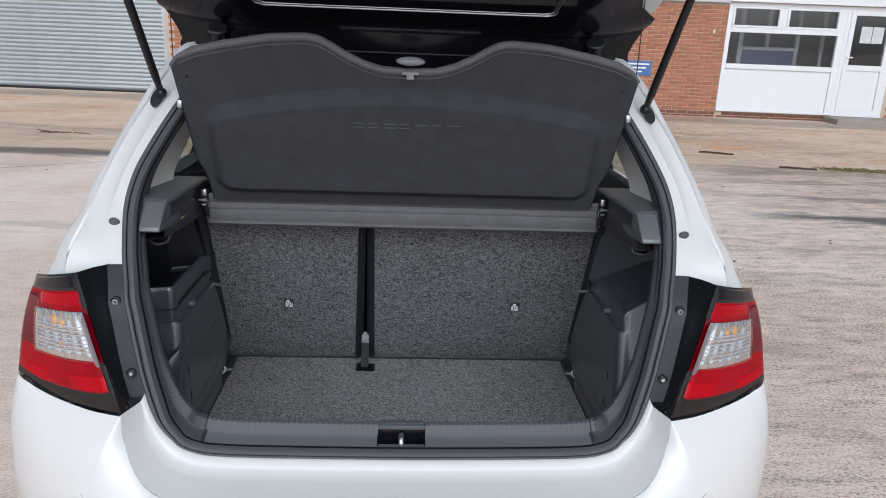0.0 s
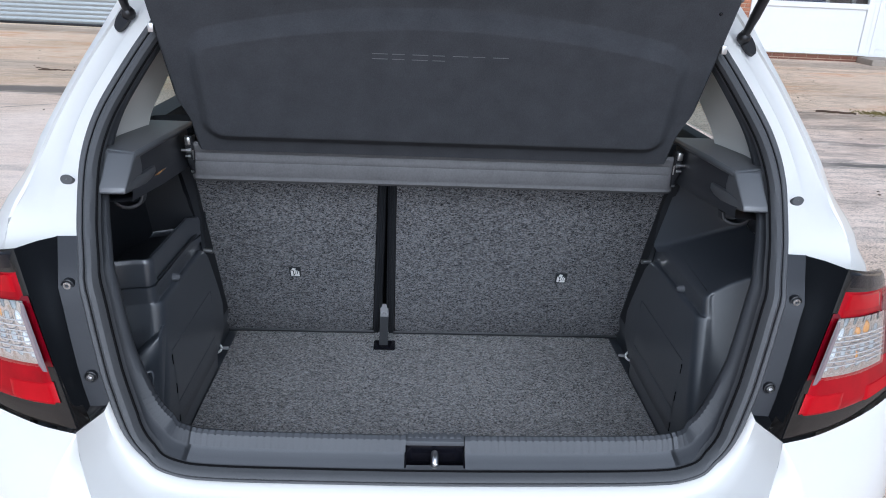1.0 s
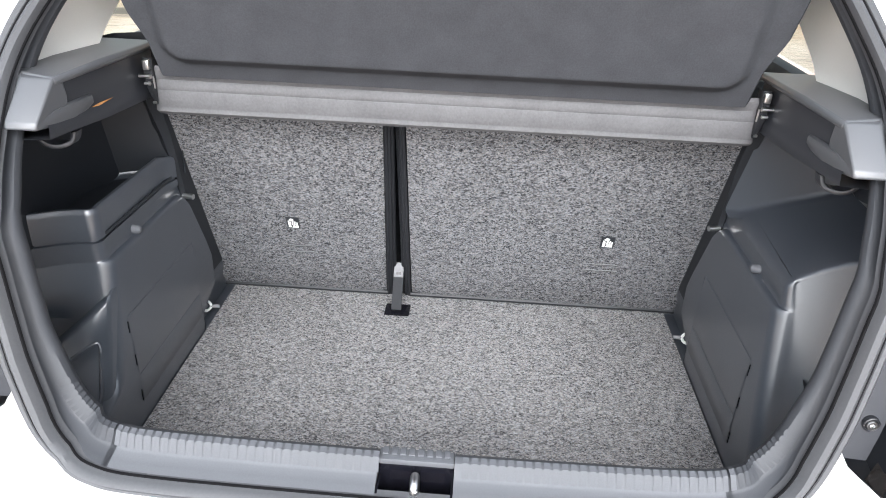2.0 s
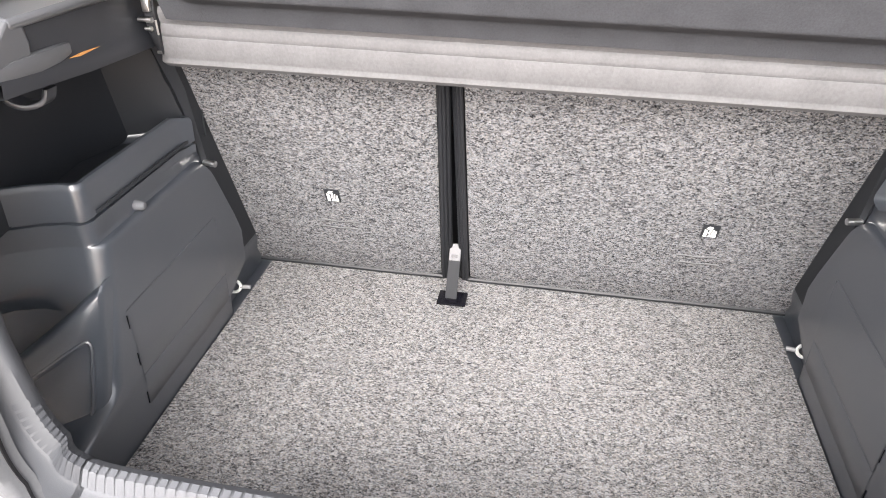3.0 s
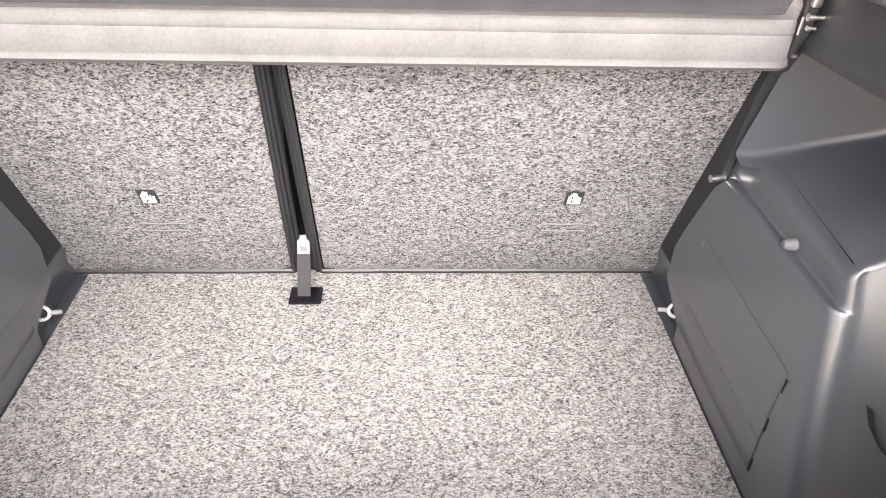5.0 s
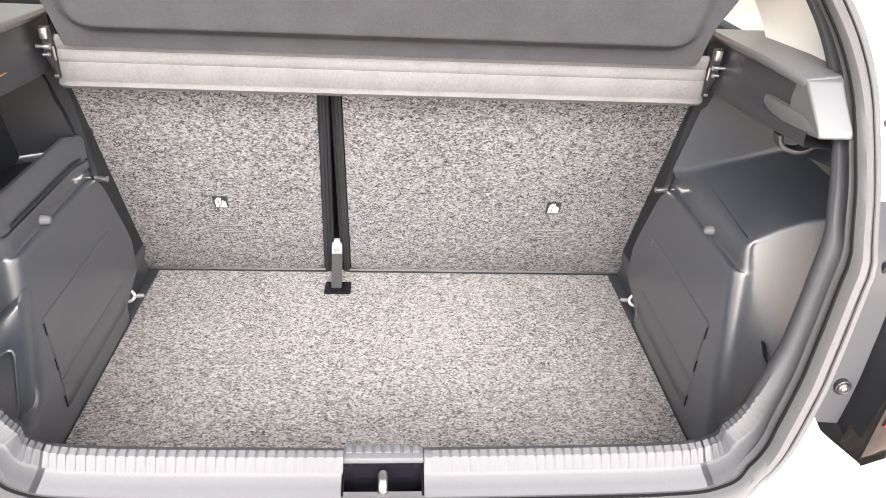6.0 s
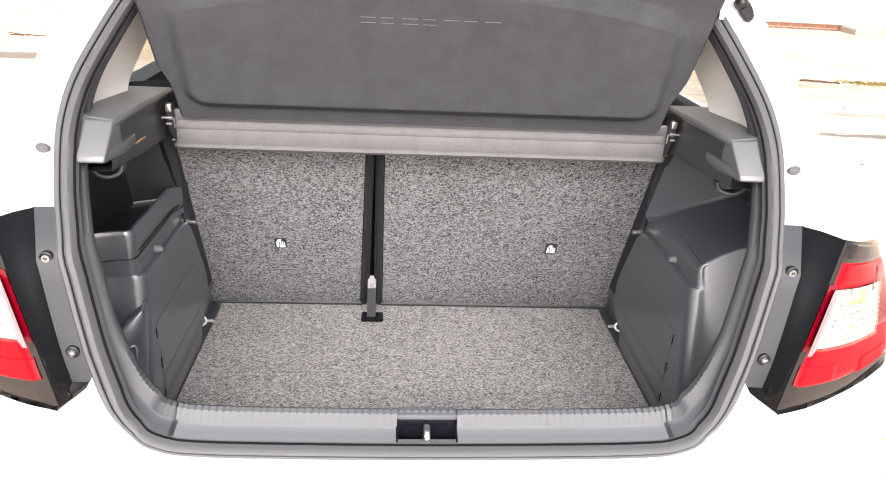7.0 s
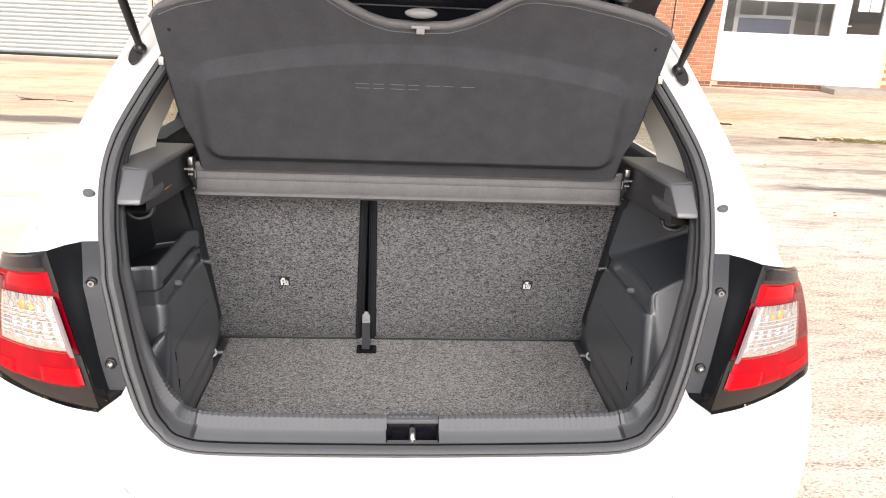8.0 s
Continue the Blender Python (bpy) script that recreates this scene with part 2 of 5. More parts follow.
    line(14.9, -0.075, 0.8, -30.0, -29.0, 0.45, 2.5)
    line(8.75, -0.03, 0.35, 3.0, 4.5, 0.4, 1.8)
    line(7.15, -0.02, 0.10, 3.0, 4.2, 0.6, 1.1)
    line(7.9, 0.0, 0.09, 2.5, 4.5, 0.5, 1.5)
    line(10.3, 0.0, 0.5, -2.0, -4.0, 0.25, 2.5)
    line(9.95, 0.62, 0.02, -2.0, -3.5, 0.6, 0.15)
    l.new(col, b.inputs["Base Color"])
    b.inputs["Roughness"].default_value = 0.88
    bp = n.new("ShaderNodeBump")
    bp.inputs["Strength"].default_value, bp.inputs["Distance"].default_value = 0.6, 0.008
    bp.invert = True
    l.new(grit.outputs[0], bp.inputs["Height"])
    l.new(bp.outputs[0], b.inputs["Normal"])
    return m


CONCRETE = concrete_material()

# ---- building helpers ----


def thing(name, label, category, group="", kind="", at=(0, 0, 0)):
    ob = new(name)
    ob.empty_display_size = 0.1
    ob.location = at
    return tagged(ob, label, category, group, kind)


def part(name, bm, mat, parent=None, label="", smooth=True, solid=0.0, bevel=0.0, offset=-1.0):
    me = bpy.data.meshes.new(name)
    bmesh.ops.remove_doubles(bm, verts=bm.verts, dist=1e-5)
    bmesh.ops.recalc_face_normals(bm, faces=bm.faces)
    for f in bm.faces:
        f.smooth = smooth
    bm.to_mesh(me)
    bm.free()
    me.materials.append(mat)
    ob = new(name, me)
    if parent:
        ob.parent = parent
        if not parent.parent:
            ob.matrix_parent_inverse = Matrix.Translation(-parent.location)
    if solid:
        s = ob.modifiers.new("thickness", "SOLIDIFY")
        s.thickness, s.offset = solid, offset
    if bevel:
        v = ob.modifiers.new("edges", "BEVEL")
        v.width, v.segments, v.limit_method, v.angle_limit = bevel, 2, "ANGLE", radians(35)
    if smooth and solid:
        e = ob.modifiers.new("split", "EDGE_SPLIT")
        e.split_angle = radians(42)
    elif smooth:
        me.set_sharp_from_angle(angle=radians(42))
    if label:
        ob["label"] = label
    return ob


def box(bm, x0, x1, y0, y1, z0, z1, bevel=0.0, m=None):
    g = bmesh.ops.create_cube(bm, size=1.0)
    vs = g["verts"]
    for v in vs:
        v.co = Vector(((x0 + x1) / 2 + v.co.x * (x1 - x0), (y0 + y1) / 2 + v.co.y * (y1 - y0), (z0 + z1) / 2 + v.co.z * (z1 - z0)))
    if bevel:
        es = list({e for v in vs for e in v.link_edges})
        g2 = bmesh.ops.bevel(bm, geom=es, offset=bevel, segments=2, affect="EDGES", profile=0.5)
        vs = list({v for f in g2["faces"] for v in f.verts} | {v for v in vs if v.is_valid})
    if m is not None:
        bmesh.ops.transform(bm, matrix=m, verts=[v for v in vs if v.is_valid])
    return bm


def fresh():
    return bmesh.new()


def spline(pts, n=8):
    """A smooth curve through the control points."""
    p = [Vector(q) for q in pts]
    p = [2 * p[0] - p[1]] + p + [2 * p[-1] - p[-2]]
    out = []
    for i in range(1, len(p) - 2):
        for k in range(n):
            t = k / n
            a, b, c, d = p[i - 1], p[i], p[i + 1], p[i + 2]
            out.append(0.5 * (2 * b + (c - a) * t + (2 * a - 5 * b + 4 * c - d) * t * t + (3 * b - a - 3 * c + d) * t ** 3))
    return out + [p[-2]]


def loft(bm, rows, close=False):
    """Quads between rows of equally many points."""
    vs = [[bm.verts.new(q) for q in r] for r in rows]
    for a, b in zip(vs, vs[1:]):
        n = len(a)
        for i in range(n if close else n - 1):
            j = (i + 1) % n
            try:
                bm.faces.new((a[i], a[j], b[j], b[i]))
            except ValueError:
                pass
    return vs


def tube(bm, pts, r, n=10, cap=True):
    """A round bar along a line of points; r is one radius, or one a point."""
    pts = [Vector(p) for p in pts]
    rows = []
    up = Vector((0.13, 0.31, 0.94)).normalized()
    for i, p in enumerate(pts):
        d = (pts[min(i + 1, len(pts) - 1)] - pts[max(i - 1, 0)]).normalized()
        s = d.cross(up).normalized()
        u = s.cross(d)
        rad = float(r[i] if isinstance(r, (list, tuple)) else r)
        rows.append([p + rad * (math.cos(2 * math.pi * k / n) * s + math.sin(2 * math.pi * k / n) * u) for k in range(n)])
    vs = loft(bm, rows, close=True)
    if cap:
        for ring in (vs[0], vs[-1]):
            bm.faces.new(ring)
    return bm


def slab(bm, outline, axis, thick):
    """A closed outline pushed along a vector."""
    a = [bm.verts.new(p) for p in outline]
    b = [bm.verts.new(Vector(p) + Vector(axis) * thick) for p in outline]
    bm.faces.new(a)
    bm.faces.new(b[::-1])
    for i in range(len(a)):
        j = (i + 1) % len(a)
        bm.faces.new((a[i], b[i], b[j], a[j]))
    return bm


def curve1(table, v):
    xs, ys = zip(*table)
    return float(np.interp(v, xs, ys))


def mirrored(rows, side):
    return [[Vector((side * p[0], p[1], p[2])) for p in r] for r in rows]


# ---- setting: yard and workshop ----
bm = fresh()
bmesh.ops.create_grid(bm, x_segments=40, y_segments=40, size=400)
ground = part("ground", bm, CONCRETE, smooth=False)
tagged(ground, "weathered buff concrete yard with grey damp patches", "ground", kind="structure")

WALL_AT = pose(6.5, 15.2, 0, 0, 0, -4.3)


def wall_box(bm, s0, s1, d0, d1, z0, z1, bevel=0.0):
    """A box in the workshop wall's own axes: along it, into it (d > 0) or out of it, and up."""
    return box(bm, s0, s1, d0, d1, z0, z1, bevel, WALL_AT)


# the brick wall's core, with openings for the shutter and the glazed screen
SHUT_L, SHUT_R, SCR_L, SCR_R, SCR_B, SCR_T, WALL_T = -17.0, -11.5, 0.03, 3.46, 0.13, 2.30, 4.2
bm = fresh()
for s0, s1, z0, z1 in ((-26, SHUT_L, -0.1, WALL_T), (SHUT_R, SCR_L, -0.1, WALL_T), (SCR_R, 16, -0.1, WALL_T), (SHUT_L, SHUT_R, 3.6, WALL_T), (SCR_L, SCR_R, SCR_T, WALL_T), (SCR_L, SCR_R, -0.1, SCR_B)):
    wall_box(bm, s0, s1, 0.012, 0.30, z0, z1)
wall_north = part("wall_north", bm, MORTAR, smooth=False)
tagged(wall_north, "orange brick workshop wall with pale mortar joints", "wall", kind="structure")

# workshop interior behind the glass, and its flat roof
bm = fresh()
wall_box(bm, -0.5, 4.2, 3.0, 3.1, 0, 2.6)
wall_box(bm, -0.6, -0.5, 0.3, 3.1, 0, 2.6)
wall_box(bm, 4.2, 4.3, 0.3, 3.1, 0, 2.6)
part_room = part("wall_inside", bm, GREY_PLASTIC, smooth=False)
tagged(part_room, "plain dim office walls behind the glazing", "wall", kind="structure")
partition = thing("partition", "pale framed office partition with a blue lower panel", "partition")
bm = fresh()
for s0, s1, z0, z1 in ((0.75, 0.85, 0.6, 2.3), (1.35, 1.42, 1.45, 2.3), (2.0, 2.08, 0.6, 2.3), (0.85, 2.0, 1.38, 1.45), (2.55, 2.62, 0.6, 2.3)):
    wall_box(bm, s0, s1, 1.2, 1.28, z0, z1)
part("partition_frame", bm, GREY_PAINT, partition, smooth=False)
bm = fresh()
wall_box(bm, 0.85, 2.0, 1.22, 1.26, 0.6, 1.38)
part("blue_panel", bm, material("blue_board", (0.05, 0.075, 0.15), 0.5), partition, smooth=False)
bm = fresh()
wall_box(bm, -26.2, 16.2, -0.15, 9.0, WALL_T, WALL_T + 0.25)
roof = part("roof", bm, GREY_PAINT, smooth=False)
tagged(roof, "flat grey workshop roof edge", "roof", kind="structure")

# roller shutter: curved slats
shutter = thing("roller_shutter", "closed galvanised steel roller shutter with horizontal slats", "shutter", kind="structure")
slat_mesh = None
for i in range(41):
    z = 0.05 + i * 0.087
    if slat_mesh is None:
        bm = fresh()
        rows = []
        for s in (SHUT_L, SHUT_R):
            rows.append([WALL_AT @ Vector((s, 0.10 + 0.016 * math.cos(a * math.pi / 6 * 1.0 - math.pi / 2) * -1 + 0.016, 0.087 * a / 6)) for a in range(7)])
        loft(bm, rows)
        ob = part("slat", bm, SHUTTER, shutter)
        slat_mesh = ob.data
        ob.location.z = z
    else:
        ob = new("slat", slat_mesh)
        ob.parent = shutter
        ob.location.z = z
bm = fresh()
wall_box(bm, SHUT_L, SHUT_R, 0.08, 0.14, 0.0, 0.05, 0.006)
part("bottom_rail", bm, DARK_METAL, shutter)
for s in (SHUT_L, SHUT_R - 0.06):
    bm = fresh()
    wall_box(bm, s, s + 0.06, 0.0, 0.20, 0.0, 3.6, 0.004)
    part("guide_rail", bm, GREY_PAINT, shutter)

# white glazed screen: lower panel, two fanlights, one wide pane
screen = thing("window_1", "white upvc window screen with dark glass and a blank lower panel", "window", kind="structure")


def frame_bar(owner, s0, s1, z0, z1, d0=-0.02, d1=0.06, name="window_frame"):
    bm = fresh()
    wall_box(bm, s0, s1, d0, d1, z0, z1, 0.006)
    return part(name, bm, UPVC, owner, smooth=False)


def pane(owner, s0, s1, z0, z1, d=0.035):
    bm = fresh()
    wall_box(bm, s0, s1, d, d + 0.006, z0, z1)
    ob = part("pane", bm, CLEAR, owner, smooth=False)
    ob.visible_shadow = False
    return ob


frame_bar(screen, SCR_L, SCR_R, SCR_T - 0.08, SCR_T)
frame_bar(screen, SCR_L, SCR_L + 0.09, SCR_B, SCR_T - 0.08)
frame_bar(screen, SCR_L, 2.42, SCR_B, SCR_B + 0.04, -0.05, 0.06, "window_sill")
frame_bar(screen, 2.29, 2.42, SCR_B + 0.04, SCR_T - 0.08)
frame_bar(screen, SCR_L + 0.09, 2.29, 1.72, 1.82)
frame_bar(screen, 1.10, 1.22, 1.82, SCR_T - 0.08)
frame_bar(screen, SCR_L + 0.09, 2.29, 1.00, 1.10)
frame_bar(screen, SCR_L + 0.09, 2.29, SCR_B + 0.04, SCR_B + 0.09, 0.0, 0.05)
frame_bar(screen, SCR_L + 0.09, 2.29, SCR_B + 0.09, 1.00, 0.012, 0.05, "lower_panel")
pane(screen, 0.12, 1.10, 1.82, SCR_T - 0.08)
pane(screen, 1.22, 2.29, 1.82, SCR_T - 0.08)
pane(screen, 0.12, 2.29, 1.10, 1.72)
# sashes of the fanlights stand proud
for a, b in ((0.12, 1.10), (1.22, 2.29)):
    for s0, s1, z0, z1 in ((a, b, 1.82, 1.86), (a, b, 2.18, 2.22), (a, a + 0.05, 1.86, 2.18), (b - 0.05, b, 1.86, 2.18)):
        frame_bar(screen, s0, s1, z0, z1, -0.032, 0.034, "sash")

door = thing("door_1", "closed white upvc door with dark glass and two pinned notices", "door", kind="structure")
frame_bar(door, 2.42, 2.50, SCR_B, SCR_T - 0.08, -0.02, 0.06, "door_frame")
frame_bar(door, 3.38, SCR_R, SCR_B, SCR_T - 0.08, -0.02, 0.06, "door_frame")
frame_bar(door, 2.50, 2.60, SCR_B + 0.03, SCR_T - 0.08, -0.03, 0.04, "stile")
frame_bar(door, 3.28, 3.38, SCR_B + 0.03, SCR_T - 0.08, -0.03, 0.04, "stile")
frame_bar(door, 2.60, 3.28, SCR_T - 0.17, SCR_T - 0.08, -0.03, 0.04, "rail")
frame_bar(door, 2.60, 3.28, 1.05, 1.16, -0.03, 0.04, "rail")
frame_bar(door, 2.60, 3.28, SCR_B + 0.03, SCR_B + 0.13, -0.03, 0.04, "rail")
frame_bar(door, 2.60, 3.28, SCR_B + 0.13, 1.05, -0.005, 0.03, "lower_panel")
frame_bar(door, 2.42, SCR_R, SCR_B - 0.01, SCR_B + 0.03, -0.05, 0.06, "threshold")
pane(door, 2.60, 3.28, 1.16, SCR_T - 0.17, 0.01)
bm = fresh()
wall_box(bm, 2.535, 2.565, -0.045, -0.03, 1.20, 1.36, 0.004)
wall_box(bm, 2.54, 2.66, -0.075, -0.055, 1.30, 1.32, 0.004)
wall_box(bm, 2.54, 2.56, -0.06, -0.04, 1.30, 1.32)
part("door_handle", bm, WHITE_PLASTIC, door)
for s in (2.76, 2.995):
    notice = thing("paper_notice", "white printed sheet taped inside the door glass", "notice", "door notices")
    bm = fresh()
    wall_box(bm, s, s + 0.22, 0.004, 0.006, 1.60, 1.92)
    part("sheet", bm, PAPER, notice, smooth=False)
    bm = fresh()
    for k in range(5):
        wall_box(bm, s + 0.03, s + 0.13 + 0.05 * (k % 2), 0.0025, 0.0035, 1.85 - 0.045 * k, 1.858 - 0.045 * k)
    part("text_bars", bm, GREY_PAINT, notice, smooth=False)

# door step
bm = fresh()
wall_box(bm, 2.30, 4.6, -0.62, 0.01, -0.05, 0.115, 0.02)
step = part("step", bm, material("step_concrete", (0.30, 0.26, 0.22), 0.9, vary=0.2, grain=40, bump=0.5), smooth=False)
tagged(step, "low worn concrete door step", "step", kind="structure")

# fascia over the screen and the grey band above the bricks
bm = fresh()
wall_box(bm, 0.02, 5.0, -0.12, 0.012, SCR_T + 0.005, SCR_T + 0.30, 0.006)
fascia = part("trim", bm, UPVC, smooth=False)
tagged(fascia, "white fascia board over the window screen", "fascia", kind="structure")
bm = fresh()
wall_box(bm, -8.0, 0.018, -0.10, 0.012, 2.27, 2.60, 0.006)
band = part("trim", bm, GREY_PAINT, smooth=False)
tagged(band, "grey metal band above the brickwork", "fascia", kind="structure")

# blue sign on the wall, its writing too small to read
sign = thing("wall_sign", "blue printed sign board fixed to the brick wall", "sign")
bm = fresh()
wall_box(bm, -1.95, -1.40, -0.02, 0.0, 0.78, 1.08, 0.003)
part("board", bm, material("sign_blue", (0.05, 0.13, 0.32), 0.4, vary=0.1, bump=0), sign, smooth=False)
bm = fresh()
for k, (a, b) in enumerate(((0.06, 0.50), (0.12, 0.44), (0.06, 0.36))):
    wall_box(bm, -1.95 + a, -1.95 + b, -0.023, -0.0195, 1.00 - 0.075 * k, 1.03 - 0.075 * k)
part("text_bars", bm, WHITE_PLASTIC, sign, smooth=False)
bm = fresh()
wall_box(bm, -0.23, -0.19, -0.025, 0.0, 1.67, 1.75, 0.004)
sensor = part("vent_cap", bm, material("cream_plastic", (0.7, 0.62, 0.45), 0.5))
tagged(sensor, "small cream plastic box screwed to the bricks", "fixture")

# ---- the car ----
car = thing("car", "white hatchback with its tailgate raised and boot open", "car")

# rear aperture: half outline (x, z) and how far back its face lies at each height
FACE = ((0.50, 1.29), (0.632, 1.316), (0.66, 1.340), (0.79, 1.365), (0.93, 1.40), (1.05, 1.535), (1.30, 1.775), (1.46, 1.93))
HALF = ((0.0, 0.632), (0.0495, 0.632), (0.20, 0.633), (0.34, 0.635), (0.405, 0.640), (0.452, 0.656), (0.488, 0.698), (0.512, 0.767), (0.531, 0.845), (0.551, 0.935), (0.577, 1.005), (0.595, 1.075), (0.592, 1.14), (0.569, 1.205), (0.530, 1.285), (0.480, 1.365), (0.40, 1.425), (0.20, 1.445), (0.0, 1.448))


def face_y(z):
    return curve1(FACE, z)


half = spline([(x, 0, z) for x, z in HALF], 6)
rim = [Vector((p.x, face_y(p.z), p.z)) for p in half]
rim = [Vector((-p.x, p.y, p.z)) for p in rim[:0:-1]] + rim[:-1]
RN = len(rim)


def outward(i):
    """The aperture's outward direction in the face at point i."""
    d = rim[(i + 1) % RN] - rim[i - 1]
    w = Vector((d.z, 0, -d.x))
    w = Vector((w.x, 0, w.z)).normalized()
    c = rim[i] - Vector((0, rim[i].y, 1.03))
    return w if w.dot(c) > 0 else -w


OUT = [outward(i) for i in range(RN)]


def ring(off, back):
    """The aperture outline moved off outwards and back rearwards."""
    slim = [curve1(((0.64, 0.66), (0.72, 1.0)), rim[i].z) for i in range(RN)]
    return [rim[i] + off * slim[i] * OUT[i] + Vector((0, -back, 0)) for i in range(RN)]


# rubber seal round the aperture: two lips and a bulb
bm = fresh()
prof = ((0.001, -0.004), (0.0, 0.006), (-0.004, 0.010), (-0.009, 0.009), (-0.011, 0.004), (-0.013, 0.009), (-0.018, 0.013), (-0.024, 0.010), (-0.027, 0.002), (-0.028, -0.012), (-0.030, -0.02))
rows = [ring(a, b) for a, b in prof]
loft(bm, rows, close=True)
seal = part("rubber_seal", bm, RUBBER, car, "grey-black rubber aperture seal")
# near-black strips along the seal's grooves stand in for the shade there
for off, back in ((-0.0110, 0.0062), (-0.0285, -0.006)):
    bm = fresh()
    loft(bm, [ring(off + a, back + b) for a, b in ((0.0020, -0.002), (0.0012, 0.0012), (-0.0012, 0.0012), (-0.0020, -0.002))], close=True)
    part("seal_groove", bm, GROOVE_SHADE, seal, "black strip painted as shade in the seal's groove")

# white quarter panel: flange, crest and flank, row by row in height
CREST = ((0.40, 0.80, 1.46), (0.70, 0.79, 1.46), (0.90, 0.772, 1.475), (0.955, 0.757, 1.492), (1.0, 0.735, 1.56), (1.05, 0.705, 1.60), (1.10, 0.69, 1.63), (1.16, 0.672, 1.69), (1.22, 0.652, 1.75), (1.28, 0.625, 1.80), (1.34, 0.60, 1.85), (1.40, 0.565, 1.92), (1.45, 0.50, 1.97))
FLANK = ((0.40, 0.85), (0.75, 0.86), (0.95, 0.845), (1.0, 0.82), (1.05, 0.79), (1.16, 0.745), (1.28, 0.68), (1.40, 0.60), (1.46, 0.52))


def aperture_x(z):
    zs, xs = zip(*[(p.z, p.x) for p in half])
    return float(np.interp(z, zs, xs))


def quarter_rows(side):
    rows = []
    for k in range(34):
        z = 0.70 + (1.44 - 0.70) * k / 33
        cx = float(np.interp(z, [c[0] for c in CREST], [c[1] for c in CREST]))
        cy = float(np.interp(z, [c[0] for c in CREST], [c[2] for c in CREST]))
        fx, xs, ys = curve1(FLANK, z), aperture_x(z), face_y(z)
        inset = 0.03 * min(1.0, max(0.0, (1.0 - z) / 0.035))
        deep = min(1.0, max(0.15, (z - 1.0) / 0.08))
        w = max(cx - xs, 0.03)
        q = [(xs - 0.004, ys, z), (xs + 0.26 * w, ys + 0.001, z), (xs + 0.33 * w, ys + 0.012 * deep, z), (xs + 0.50 * w, ys + 0.026 * deep, z), (xs + 0.68 * w, ys + 0.030 * deep, z), (cx - 0.24 * w, max(cy - 0.036, ys + 0.031 * deep), z), (cx - 0.20 * w, max(cy - 0.039, ys + 0.024 * deep), z), (cx - 0.05 * w, cy - 0.014, z), (cx, cy, z), (cx + 0.25 * (fx - cx), cy + 0.08, z), (fx, 2.15, z)]
        if inset:
            q = [(x - (0.4 * inset if i > 5 else 0), max(y, 1.40 if i < 1 else 1.44) + (inset if i > 0 else 0.0), zz) for i, (x, y, zz) in enumerate(q)]
        rows.append([Vector((side * x, y, zz)) for x, y, zz in q])
    return rows


for side in (-1, 1):
    bm = fresh()
    loft(bm, quarter_rows(side))
    part("quarter_panel", bm, WHITE, car, "gloss white quarter panel and rear pillar")

